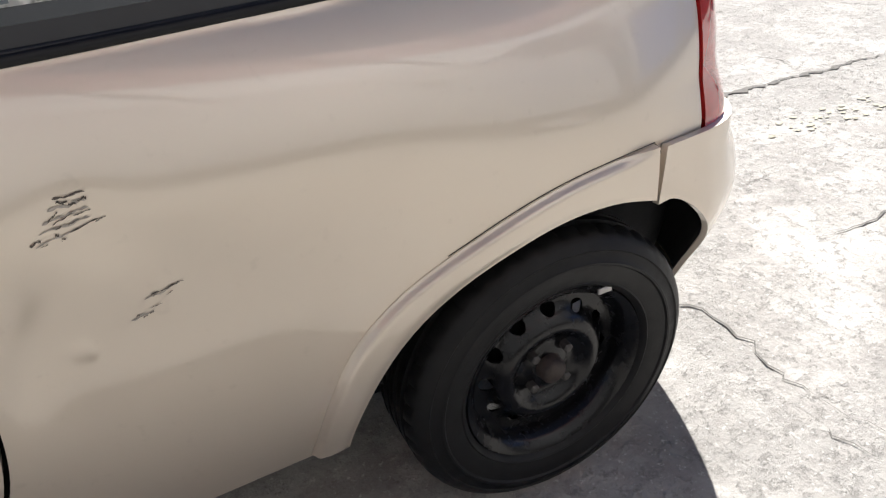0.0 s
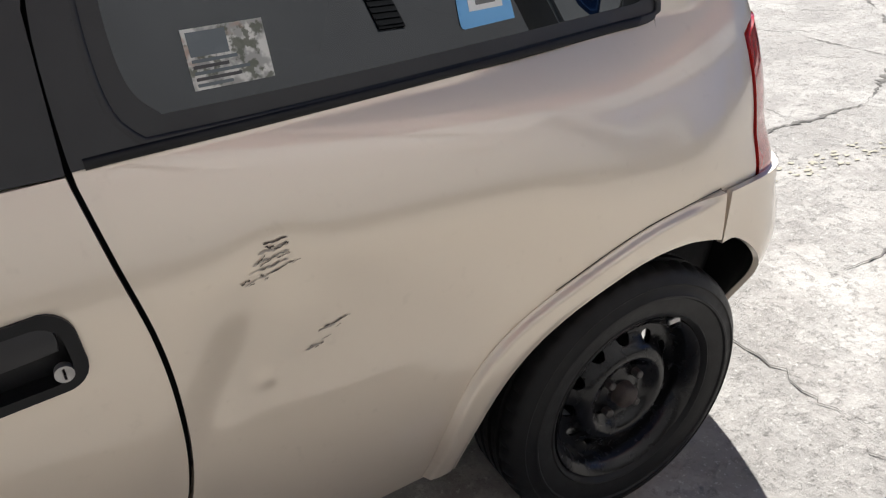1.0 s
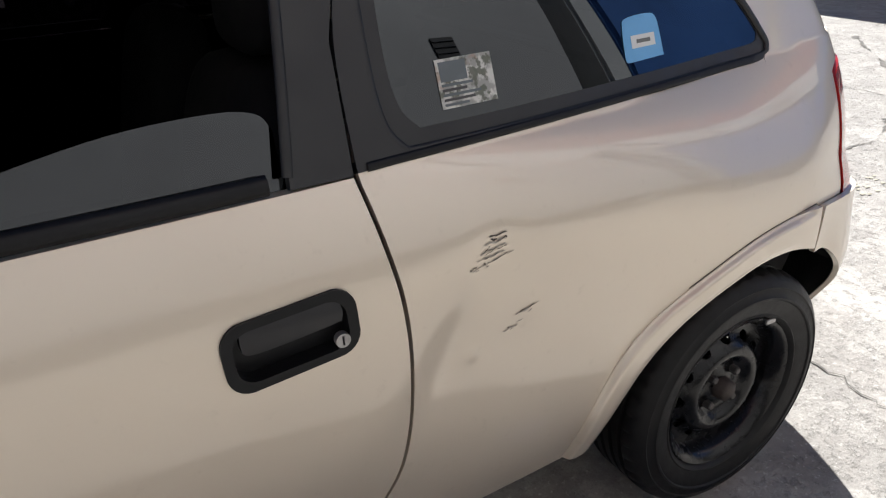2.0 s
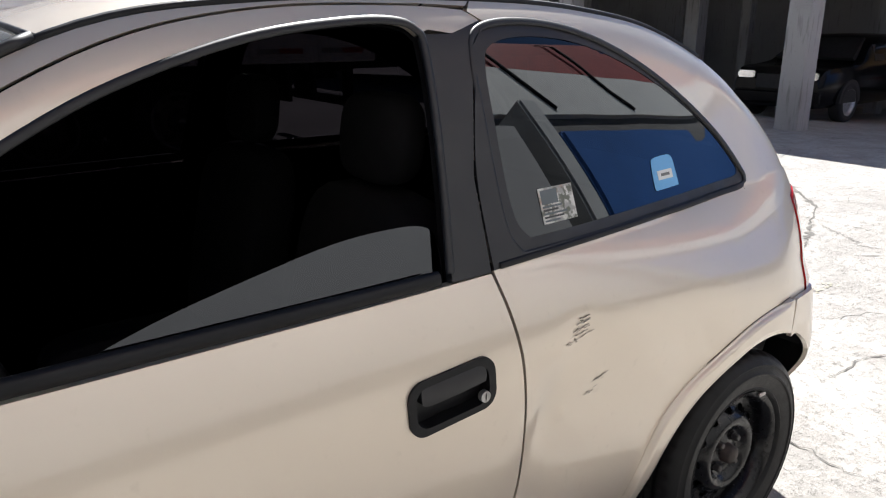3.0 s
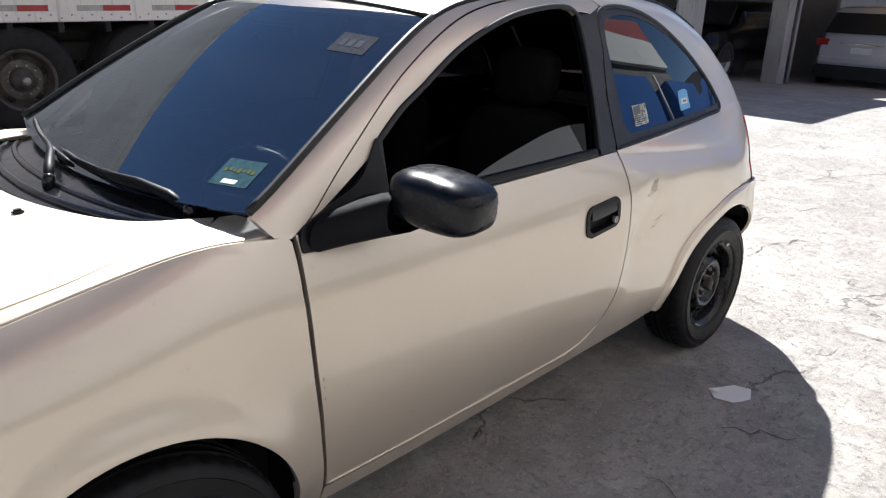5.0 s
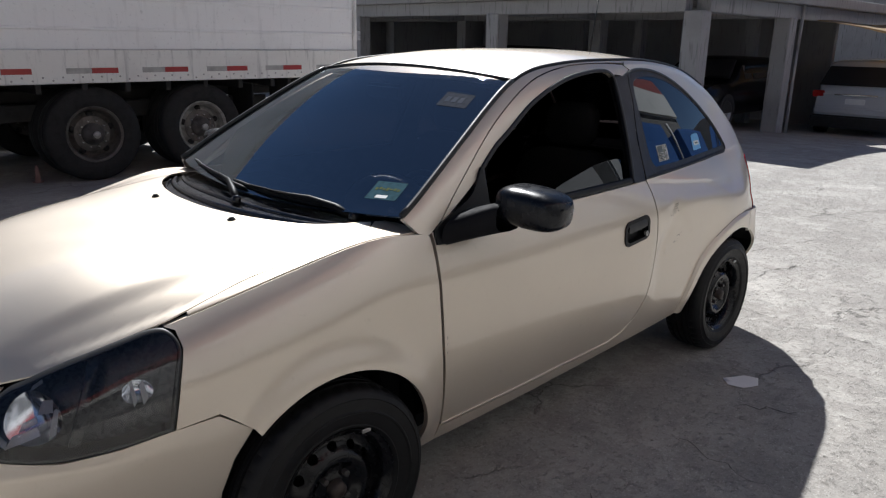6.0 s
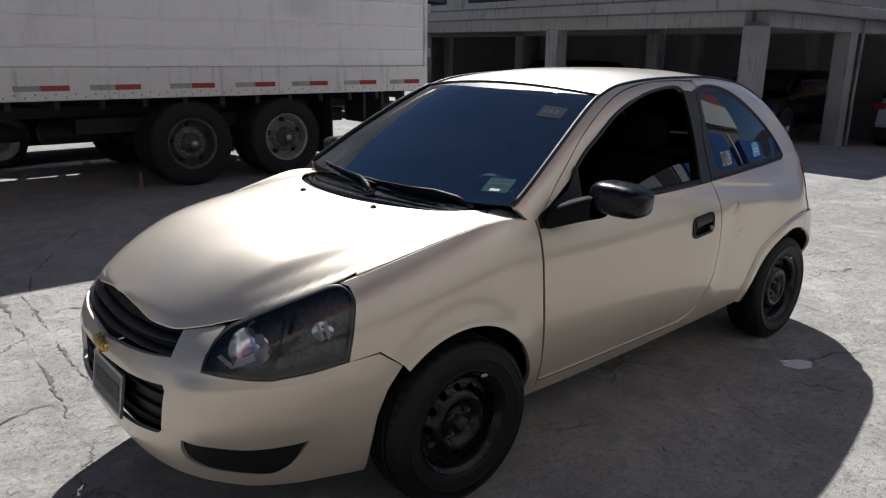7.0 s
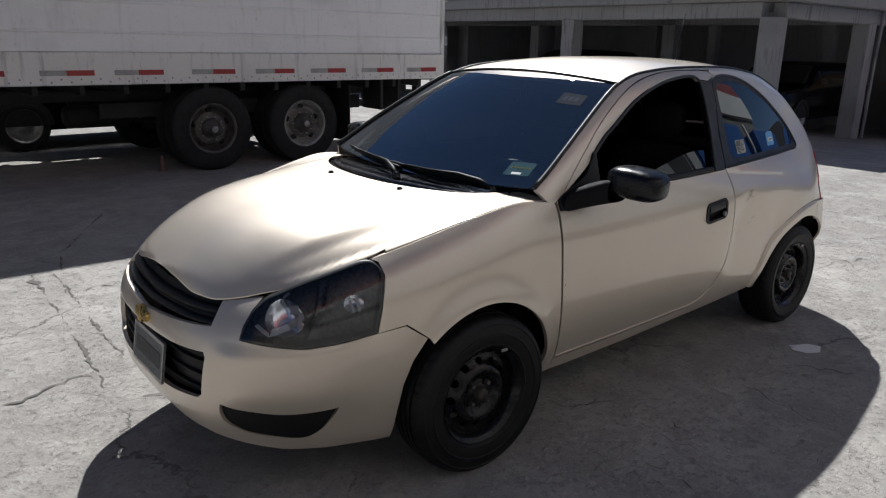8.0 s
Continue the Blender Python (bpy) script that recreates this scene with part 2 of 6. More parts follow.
TARP = cloth_material("tan_tarpaulin", (0.55, 0.42, 0.26))
WHITE_CAR = Mat("white_car_paint", (0.50, 0.52, 0.55), 0.25, 0.0, 1.0).m
BLACK_CAR = Mat("black_car_paint", (0.004, 0.004, 0.005), 0.22, 0.0, 0.08, spec=0.12).m
CRACK_DARK = plain("crack_dirt", (0.15, 0.14, 0.125), 0.95, vary=0.4, scale=30)
YELLOW_PAINT = plain("worn_yellow_paint", (0.43, 0.40, 0.31), 0.9, vary=0.4, scale=40)


# ---- mesh helpers ----
def mesh_of(name, verts, faces, material, smooth_faces=True, sharp=None):
    me = bpy.data.meshes.new(name)
    me.from_pydata([tuple(v) for v in verts], [], faces)
    me.materials.append(material)
    if smooth_faces:
        me.polygons.foreach_set("use_smooth", [True] * len(me.polygons))
        if sharp is not None:
            me.set_sharp_from_angle(angle=radians(sharp))
    me.update()
    return me


def part(name, source, material, parent=None, label=""):
    """Links a bmesh or a mesh as one object, under a thing or a part."""
    if isinstance(source, bmesh.types.BMesh):
        me = bpy.data.meshes.new(name)
        bmesh.ops.recalc_face_normals(source, faces=source.faces)
        source.to_mesh(me)
        source.free()
        me.materials.append(material)
        me.polygons.foreach_set("use_smooth", [True] * len(me.polygons))
        me.set_sharp_from_angle(angle=radians(35))
    else:
        me = source
    ob = new(name, me)
    if material is PAINT:
        ob.cycles.shadow_terminator_geometry_offset = 0.2
        ob.cycles.shadow_terminator_offset = 0.12
    if parent:
        ob.parent = parent
    if label:
        ob["label"] = label
    return ob


def thing(name, label, category, group="", at=(0, 0, 0), turn=0.0):
    ob = new(name)
    ob.empty_display_size = 0.2
    ob.matrix_world = pose(*at, 0, 0, turn)
    return tagged(ob, label, category, group)


def boxes(*items, bevel=0.004, segs=1):
    """One bmesh of bevelled boxes: (x0, y0, z0, x1, y1, z1) each."""
    bm = bmesh.new()
    for x0, y0, z0, x1, y1, z1 in items:
        g = bmesh.ops.create_cube(bm, size=1, matrix=Matrix.Translation(((x0 + x1) / 2, (y0 + y1) / 2, (z0 + z1) / 2))
                                  @ Matrix.Diagonal((abs(x1 - x0), abs(y1 - y0), abs(z1 - z0), 1)))
        if bevel:
            es = list({e for v in g["verts"] for e in v.link_edges})
            bmesh.ops.bevel(bm, geom=es, offset=min(bevel, 0.45 * min(abs(x1 - x0), abs(y1 - y0), abs(z1 - z0))), segments=segs, affect="EDGES")
    return bm


def lathe(profile, count=48, axis="y", squash=None):
    """Verts and faces of (radius, along) turned round an axis; squash changes single points."""
    verts, faces = [], []
    n = len(profile)
    for i in range(count):
        a = 2 * math.pi * i / count
        for j, (r, h) in enumerate(profile):
            if squash:
                r = squash(i, j, r)
            u, w = r * math.cos(a), r * math.sin(a)
            verts.append((u, h, w) if axis == "y" else (u, w, h) if axis == "z" else (h, u, w))
    for i in range(count):
        k = (i + 1) % count
        for j in range(n - 1):
            faces.append((i * n + j, k * n + j, k * n + j + 1, i * n + j + 1))
    return verts, faces


def tube(points, radius, sides=8):
    """A round bar through points, with closed ends, as verts and faces."""
    pts = [Vector(p) for p in points]
    rad = radius if isinstance(radius, (list, tuple)) else [radius] * len(pts)
    verts, faces = [], []
    for i, p in enumerate(pts):
        d = (pts[min(i + 1, len(pts) - 1)] - pts[max(i - 1, 0)]).normalized()
        a = d.orthogonal().normalized() if abs(d.z) > 0.9 else d.cross(Vector((0, 0, 1))).normalized()
        b = d.cross(a)
        for k in range(sides):
            t = 2 * math.pi * k / sides
            verts.append(p + rad[i] * (math.cos(t) * a + math.sin(t) * b))
    for i in range(len(pts) - 1):
        for k in range(sides):
            m = (k + 1) % sides
            faces.append((i * sides + k, i * sides + m, (i + 1) * sides + m, (i + 1) * sides + k))
    faces.append(tuple(range(sides))[::-1])
    faces.append(tuple(range((len(pts) - 1) * sides, len(pts) * sides)))
    return verts, faces


def flow(*runs):
    """A closed outline from runs of points; each run is smoothed, and corners stay where two runs meet."""
    out = []
    for run in runs:
        pts = [np.array(p, float) for p in run]
        if len(pts) == 2:
            out.append(tuple(pts[0]))
            continue
        for i in range(len(pts) - 1):
            p0, p1, p2, p3 = pts[max(i - 1, 0)], pts[i], pts[i + 1], pts[min(i + 2, len(pts) - 1)]
            for k in range(6):
                t = k / 6
                out.append(tuple(0.5 * (2 * p1 + (p2 - p0) * t + (2 * p0 - 5 * p1 + 4 * p2 - p3) * t * t + (3 * p1 - p0 - 3 * p2 + p3) * t ** 3)))
    return out


def resample(loop, step):
    out = []
    for (ax, ay), (bx, by) in zip(loop, loop[1:] + loop[:1]):
        n = max(1, math.ceil(math.hypot(bx - ax, by - ay) / step))
        out += [(ax + (bx - ax) * k / n, ay + (by - ay) * k / n) for k in range(n)]
    clean = [out[0]]
    for p in out[1:]:
        if math.hypot(p[0] - clean[-1][0], p[1] - clean[-1][1]) > 0.05 * step:
            clean.append(p)
    if math.hypot(clean[0][0] - clean[-1][0], clean[0][1] - clean[-1][1]) < 0.05 * step:
        clean.pop()
    return clean


def inside(px, py, loop):
    hit = np.zeros(len(px), bool)
    for (ax, ay), (bx, by) in zip(loop, loop[1:] + loop[:1]):
        cross = (ay > py) != (by > py)
        if ay != by:
            hit ^= cross & (px < (bx - ax) * (py - ay) / (by - ay) + ax)
    return hit


def off_edge(px, py, loop):
    best = np.full(len(px), 9.0)
    for (ax, ay), (bx, by) in zip(loop, loop[1:] + loop[:1]):
        dx, dy = bx - ax, by - ay
        t = np.clip(((px - ax) * dx + (py - ay) * dy) / max(1e-12, dx * dx + dy * dy), 0, 1)
        best = np.minimum(best, np.hypot(px - ax - t * dx, py - ay - t * dy))
    return best


def sheet(outline, place, holes=(), step=0.03, thick=0.018, sign=1, proud=0.0, normals=None):
    """Verts and faces of a trimmed panel: an outline with holes in two coordinates, laid on the surface place(u, v, proud), with rims of that thickness.
    sign -1 mirrors it to the other side of the car."""
    loops = [resample(list(lp), step) for lp in (outline, *holes)]
    us, vs = [p[0] for p in loops[0]], [p[1] for p in loops[0]]
    gx, gy = np.meshgrid(np.arange(min(us), max(us), step), np.arange(min(vs), max(vs), step * 0.87))
    gx = gx + (np.arange(gx.shape[0]) % 2)[:, None] * step / 2
    gx, gy = gx.ravel(), gy.ravel()
    keep = inside(gx, gy, loops[0]) & (off_edge(gx, gy, loops[0]) > 0.45 * step)
    for lp in loops[1:]:
        keep &= ~inside(gx, gy, lp) & (off_edge(gx, gy, lp) > 0.45 * step)
    pts, edges = [], []
    for lp in loops:
        k = len(pts)
        pts += lp
        edges += [(k + i, k + (i + 1) % len(lp)) for i in range(len(lp))]
    pts += list(zip(gx[keep], gy[keep]))
    v2, _, f2, _, _, _ = delaunay_2d_cdt([Vector(p) for p in pts], edges, [], 0, 1e-7)
    cx = np.array([sum(v2[i].x for i in f) / len(f) for f in f2])
    cy = np.array([sum(v2[i].y for i in f) / len(f) for f in f2])
    ok = inside(cx, cy, loops[0])
    for lp in loops[1:]:
        ok &= ~inside(cx, cy, lp)
    faces = [tuple(f) for f, k in zip(f2, ok) if k]
    flip = lambda p: Vector((p[0], p[1] * sign, p[2]))
    top = [flip(place(p.x, p.y, proud)) for p in v2]
    low = [flip(place(p.x, p.y, proud - thick)) for p in v2]
    f = faces[len(faces) // 2]
    n = (top[f[1]] - top[f[0]]).cross(top[f[2]] - top[f[0]])
    if n.dot(top[f[0]] - low[f[0]]) < 0:
        faces = [tuple(reversed(f)) for f in faces]
    count = {}
    for f in faces:
        for a, b in zip(f, f[1:] + f[:1]):
            count[(a, b)] = count.get((a, b), 0) + 1
    verts = list(top)
    if normals is not None:
        e = 0.002
        for p, a, b in zip(v2, top, low):
            pu = flip(place(p.x + e, p.y, proud)) - flip(place(p.x - e, p.y, proud))
            pv = flip(place(p.x, p.y + e, proud)) - flip(place(p.x, p.y - e, proud))
            n = pu.cross(pv).normalized()
            normals.append(n if n.dot(a - flip(place(p.x, p.y, proud - 0.01))) > 0 else -n)
    if thick:
        ring = {}
        for a, b in [e for e in count if (e[1], e[0]) not in count]:
            for i in (a, b):
                if i not in ring:
                    ring[i] = len(verts)
                    verts += [top[i], low[i]]
            faces.append((ring[b], ring[a], ring[a] + 1, ring[b] + 1))
            if normals is not None:
                normals += [None] * (len(verts) - len(normals))
                n = (verts[ring[a]] - verts[ring[b]]).cross(verts[ring[a] + 1] - verts[ring[b]])
                for i in (ring[a], ring[a] + 1, ring[b], ring[b] + 1):
                    normals[i] = n if normals[i] is None else normals[i] + n
    return verts, faces


def panel(name, outline, place, material, parent, holes=(), step=0.03, thick=0.018, sign=1, proud=0.0, label=""):
    nl = []
    v, f = sheet(outline, place, holes, step, thick, sign, proud, nl)
    me = mesh_of(name, v, f, material)
    me.normals_split_custom_set_from_vertices([n.normalized() for n in nl])
    return part(name, me, material, parent, label)


def strip(points, width, height, place):
    """A raised bead along points in two coordinates on the surface place(u, v, proud)."""
    verts, faces = [], []
    pts = [np.array(p, float) for p in points]
    for i, p in enumerate(pts):
        d = pts[min(i + 1, len(pts) - 1)] - pts[max(i - 1, 0)]
        d /= np.linalg.norm(d)
        nrm = np.array((-d[1], d[0]))
        for w, h in ((-0.5, -0.3), (-0.45, 0.6), (-0.2, 1.0), (0.2, 1.0), (0.45, 0.6), (0.5, -0.3)):
            q = p + nrm * w * width
            verts.append(place(q[0], q[1], h * height))
    for i in range(len(pts) - 1):
        for k in range(5):
            a = i * 6 + k
            faces.append((a, a + 1, a + 7, a + 6))
    return verts, faces


def other(vf, sign):
    return ([(x, y * sign, z) for x, y, z in vf[0]], vf[1] if sign > 0 else [tuple(reversed(f)) for f in vf[1]])


# ---- shape of the car's sheet metal ----
def curve(*pts):
    """A smooth function through the given (x, y) pairs."""
    xs = np.array([p[0] for p in pts], float)
    ys = np.array([p[1] for p in pts], float)
    h = np.diff(xs)
    m = np.diff(ys) / h
    d = np.zeros(len(xs))
    d[0], d[-1] = m[0], m[-1]
    for i in range(1, len(xs) - 1):
        if m[i - 1] * m[i] > 0:
            d[i] = (m[i - 1] * h[i] + m[i] * h[i - 1]) / (h[i] + h[i - 1])
            lim = 3 * min(abs(m[i - 1]), abs(m[i]))
            d[i] = math.copysign(min(abs(d[i]), lim), d[i])
    X, Y, D = [float(v) for v in xs], [float(v) for v in ys], [float(v) for v in d]

    def f(x):
        if x <= X[0]:
            return Y[0] + D[0] * (x - X[0])
        if x >= X[-1]:
            return Y[-1] + D[-1] * (x - X[-1])
        lo, hi = 0, len(X) - 1
        while hi - lo > 1:
            mid = (lo + hi) // 2
            if X[mid] <= x:
                lo = mid
            else:
                hi = mid
        w = X[hi] - X[lo]
        t = (x - X[lo]) / w
        return ((1 + 2 * t) * (1 - t) ** 2 * Y[lo] + t * (1 - t) ** 2 * w * D[lo]
                + t * t * (3 - 2 * t) * Y[hi] + t * t * (t - 1) * w * D[hi])
    return f


def soften(f, h):
    """The same function with its bends rounded over a width of about 3 h."""
    return lambda x: (f(x - 2 * h) + 4 * f(x - h) + 6 * f(x) + 4 * f(x + h) + f(x + 2 * h)) / 16


def smooth(a, b, x):
    t = min(1.0, max(0.0, (x - a) / (b - a)))
    return t * t * (3 - 2 * t)


# plan outline of one half of the lower body, from the nose to the tail: x and half width over arc length
OUT = [(-2.205, 0.0), (-2.201, 0.15), (-2.188, 0.30), (-2.155, 0.42), (-2.085, 0.525), (-1.97, 0.615), (-1.83, 0.676), (-1.70, 0.712), (-1.60, 0.735), (-1.50, 0.755), (-1.22, 0.788), (-0.85, 0.802),
       (-0.30, 0.808), (0.30, 0.808), (0.80, 0.803), (1.15, 0.790), (1.40, 0.760), (1.58, 0.705), (1.70, 0.605), (1.768, 0.43), (1.793, 0.22), (1.80, 0.0)]
ARC = [0.0]
for (xa, ya), (xb, yb) in zip(OUT, OUT[1:]):
    ARC.append(ARC[-1] + math.hypot(xb - xa, yb - ya))
out_x = curve(*[(s, p[0]) for s, p in zip(ARC, OUT)])
out_y = curve(*[(s, p[1]) for s, p in zip(ARC, OUT)])
arc_of = curve(*[(p[0], s) for s, p in zip(ARC, OUT)])
END = ARC[-1]

belt = curve((-2.3, 0.70), (-2.2, 0.718), (-2.15, 0.730), (-2.09, 0.744), (-2.03, 0.754), (-1.95, 0.774), (-1.84, 0.812), (-1.72, 0.844), (-1.62, 0.868), (-1.3, 0.945), (-1.0, 0.995), (-0.87, 0.978), (-0.7, 0.978), (0.35, 0.990), (0.9, 1.000), (1.3, 1.018), (1.55, 1.03), (1.9, 1.03))
inset = curve((-2.1, 0.12), (-2.0, 0.11), (-1.8, 0.10), (-1.5, 0.095), (-1.1, 0.08), (-0.87, 0.045), (0.0, 0.045), (0.35, 0.05), (0.8, 0.085), (1.3, 0.135), (1.45, 0.10), (1.6, 0.06), (1.9, 0.06))
depth = curve((-2.1, 0.12), (-1.6, 0.16), (-1.1, 0.17), (-0.87, 0.17), (0.35, 0.165), (0.9, 0.185), (1.3, 0.28), (1.9, 0.28))
under = curve((0.10, 0.06), (0.20, 0.06), (0.28, 0.045), (0.34, 0.03), (0.42, 0.014), (0.5, 0.004), (0.56, 0.0), (1.2, 0.0))
tuck = curve((0.10, 0.13), (0.20, 0.060), (0.28, 0.036), (0.36, 0.024), (0.48, 0.012), (0.62, 0.002), (0.72, 0.0), (0.85, 0.003), (1.1, 0.010))
nose = curve((0.14, 0.10), (0.20, 0.05), (0.27, 0.02), (0.36, 0.0), (0.48, 0.0), (0.58, 0.010), (0.64, 0.03), (0.70, 0.07), (0.75, 0.105), (0.78, 0.135), (1.0, 0.4))
tail = curve((0.15, 0.14), (0.24, 0.05), (0.34, 0.01), (0.50, 0.0), (0.62, 0.02), (0.66, 0.085), (0.8, 0.115), (1.0, 0.155), (1.1, 0.20))

belt, inset, depth = soften(belt, 0.05), soften(inset, 0.09), soften(depth, 0.09)
under, tuck, nose = soften(under, 0.03), soften(tuck, 0.03), soften(nose, 0.02)


def lower(s, z, proud=0.0):
    """A point of the left half of the lower body: arc length from the nose, height, how far it stands off the sheet metal."""
    x, y = out_x(s), out_y(s)
    e = 0.01
    tx, ty = out_x(s + e) - out_x(s - e), out_y(s + e) - out_y(s - e)
    n = math.hypot(tx, ty)
    nx, ny = -ty / n, tx / n          # outward, with y as half width
    if s < 0.02:
        nx, ny = -1.0, 0.0
    if s > END - 0.02:
        nx, ny = 1.0, 0.0
    wf = smooth(0.45, 0.97, -nx)
    wr = smooth(0.45, 0.97, nx)
    top = max(0.0, 1 - (belt(x) - z) / depth(x))
    side = tuck(z) + under(z) * smooth(-1.45, -0.95, x) + inset(x) * top ** 2.0
    side += 0.028 * math.exp(-((x - 1.60) / 0.16) ** 2) * smooth(0.70, 0.80, z)
    d = side * (1 - wf - wr) + wf * nose(z) + wr * tail(z) - proud
    return (x - nx * d, -max(0.0, y - ny * d), z)


rail = curve((-1.02, 0.982), (-0.92, 1.032), (-0.8, 1.108), (-0.6, 1.228), (-0.4, 1.340), (-0.3, 1.388), (-0.2, 1.420), (0.0, 1.446), (0.4, 1.458), (0.8, 1.443), (1.08, 1.397), (1.26, 1.325), (1.39, 1.238), (1.51, 1.132), (1.62, 1.03), (1.68, 0.97))

rail = soften(rail, 0.04)


def upper(x, z, proud=0.0):
    """A point of the left side of the cabin above the belt."""
    s = arc_of(x)
    b = belt(x)
    base = lower(s, b)
    yb = -base[1]
    t = max(0.0, z - b)
    top = max(0.0, 1 - (rail(x) - z) / 0.08)
    y = yb - 0.34 * t - 0.20 * t * t - 0.02 * min(1.2, top) ** 2.2
    lean = (base[0] - x) * smooth(1.2, 1.45, x)
    return (x + lean, -(y + proud * 0.93), z + proud * 0.36)


def body(x, z, proud=0.0):
    """A point of the left side by its place along the car and its height."""
    return lower(arc_of(x), z, proud) if z <= belt(x) else upper(x, z, proud)


# ---- the car: champagne three-door hatchback, nose towards -x, standing along the x axis ----
car = thing("hatchback_car", "champagne beige three-door hatchback with black steel wheels and dented quarter panel", "car")


def along(x, z, ax, az, bx, bz):
    """Distance from the segment a-b, and how far along it."""
    u, w = bx - ax, bz - az
    k = min(1.0, max(0.0, ((x - ax) * u + (z - az) * w) / (u * u + w * w)))
    return math.hypot(x - ax - k * u, z - az - k * w), k


def dents(x, z):
    """How far the left rear quarter is pushed in: two creases that fan out below the scrape, a hollow between, and one small pimple."""
    if not (0.0 < x < 1.25 and 0.35 < z < 1.0):
        return 0.0
    top = 0.0036 * math.exp(-((x - 0.545) / 0.050) ** 2 - ((z - 0.848) / 0.038) ** 2)
    d, k = along(x, z, 0.565, 0.83, 0.70, 0.715)
    right = 0.0030 * math.exp(-(d / 0.040) ** 2) * (1 - 0.6 * k)
    d, k = along(x, z, 0.53, 0.80, 0.375, 0.56)
    left = 0.0042 * math.exp(-(d / 0.040) ** 2) * (1 - 0.4 * k)
    hollow = 0.005 * math.exp(-((x - 0.555) / 0.13) ** 2 - ((z - 0.71) / 0.11) ** 2)
    pimple = 0.0022 * math.exp(-((x - 0.507) / 0.011) ** 2 - ((z - 0.671) / 0.011) ** 2)
    flat = 0.017 * smooth(0.885, 0.64, z) * smooth(0.36, 0.60, z) * smooth(0.36, 0.48, x) * smooth(1.12, 0.86, x)      # the whole panel is pushed flat below the shoulder
    return top + right + left + hollow + flat - pimple


def left_side(x, z, proud=0.0):
    return body(x, z, proud - dents(x, z))


def flank(sign):
    return left_side if sign > 0 else body


def at_arc(s, z, proud=0.0):
    """The lower body by arc length, on both sides of the nose."""
    p = lower(abs(s), z, proud)
    return p if s >= 0 else (p[0], -p[1], p[2])


# hood edge along the belt line
EDGE = [lower(s, belt(out_x(s))) for s in np.linspace(0.0, arc_of(-0.90), 60)]
edge_y = curve(*[(p[0], -p[1]) for p in EDGE])
edge_z = curve(*[(p[0], p[2]) for p in EDGE])
crown = curve((-2.2, 0.71), (-2.13, 0.760), (-2.06, 0.828), (-1.96, 0.893), (-1.8, 0.945), (-1.6, 0.967), (-1.4, 0.978), (-1.2, 0.986), (-0.9, 1.0))
crown, edge_z = soften(crown, 0.05), soften(edge_z, 0.035)
raw_edge, soft_edge = edge_y, soften(edge_y, 0.05)
edge_y = lambda x: raw_edge(x) + (soft_edge(x) - raw_edge(x)) * smooth(-2.02, -1.90, x)
seam_in = lambda x: 0.042 * smooth(-1.66, -1.38, x) + 0.070 * smooth(-1.30, -0.95, x)      # the wing wraps over the top by this much
crease_y = curve((-2.05, 0.38), (-1.95, 0.42), (-1.8, 0.47), (-1.6, 0.51), (-1.3, 0.545), (-0.9, 0.57))


def hood_at(x, y, proud=0.0):
    w = min(1.02, abs(y) / max(0.02, edge_y(x)))
    z = edge_z(x) + (crown(x) - edge_z(x)) * (1 - w ** (3.3 + 1.7 * smooth(-1.95, -1.5, x)))
    # soft step down outside each crease
    step_down = smooth(-0.022, 0.034, abs(y) - crease_y(x)) * (1 - smooth(0.94, 1.0, w))
    z -= 0.0105 * step_down * smooth(-1.98, -1.75, x) * (1 - 0.7 * smooth(-1.5, -1.1, x))
    return (x, y, z + proud)


def rail_y(x):
    return -upper(x, rail(x))[1]


def roof_at(x, y, proud=0.0):
    w = min(1.0, abs(y) / rail_y(x))
    return (x, y, rail(x) - 0.002 + 0.040 * (1 - w ** 2.4) + proud)


def shield_at(u, v, proud=0.0):
    u, v = u / 0.65, v / 0.75
    xe = -0.935 + 0.645 * v
    x = xe - (0.100 * (1 - v) + 0.05 * v) * (1 - u * u)
    y = u * (rail_y(xe) - 0.008)
    z = rail(xe) + 0.004 + (1 - u * u) * (-0.025 * (1 - v) + 0.036 * v)
    return (x - 0.5 * proud, y, z + 0.86 * proud)


def hatch_at(y, t, proud=0.0):
    xr = 1.27 + t
    b = 1 - (y / rail_y(xr)) ** 2
    return (upper(xr, rail(xr))[0] + 0.025 * b + 0.75 * proud, y, rail(xr) + 0.03 * b + 0.66 * proud)


DOOR_FRONT = [(-0.857, 0.966), (-0.862, 0.87), (-0.856, 0.77), (-0.846, 0.65), (-0.825, 0.48), (-0.795, 0.312)]
DOOR_REAR = [(0.16, 0.324), (0.245, 0.343), (0.309, 0.400), (0.361, 0.49), (0.386, 0.585), (0.392, 0.70), (0.385, 0.80), (0.366, 0.90), (0.349, 0.986)]
WINDOW_TOP = [(-0.585, 1.135), (-0.50, 1.192), (-0.414, 1.235), (-0.233, 1.324), (-0.017, 1.391), (0.174, 1.418), (0.285, 1.418), (0.321, 1.395)]
WINDOW_REAR = [(0.321, 1.395), (0.313, 1.313), (0.289, 1.162), (0.262, 1.005)]
GAP_TOP = [(-0.835, 0.985), (-0.80, 1.012), (-0.683, 1.110), (-0.459, 1.267), (-0.208, 1.388), (0.036, 1.437), (0.30, 1.446), (0.44, 1.440)]
GAP_REAR = [(0.470, 1.420), (0.405, 1.306), (0.355, 1.153), (0.349, 0.988)]
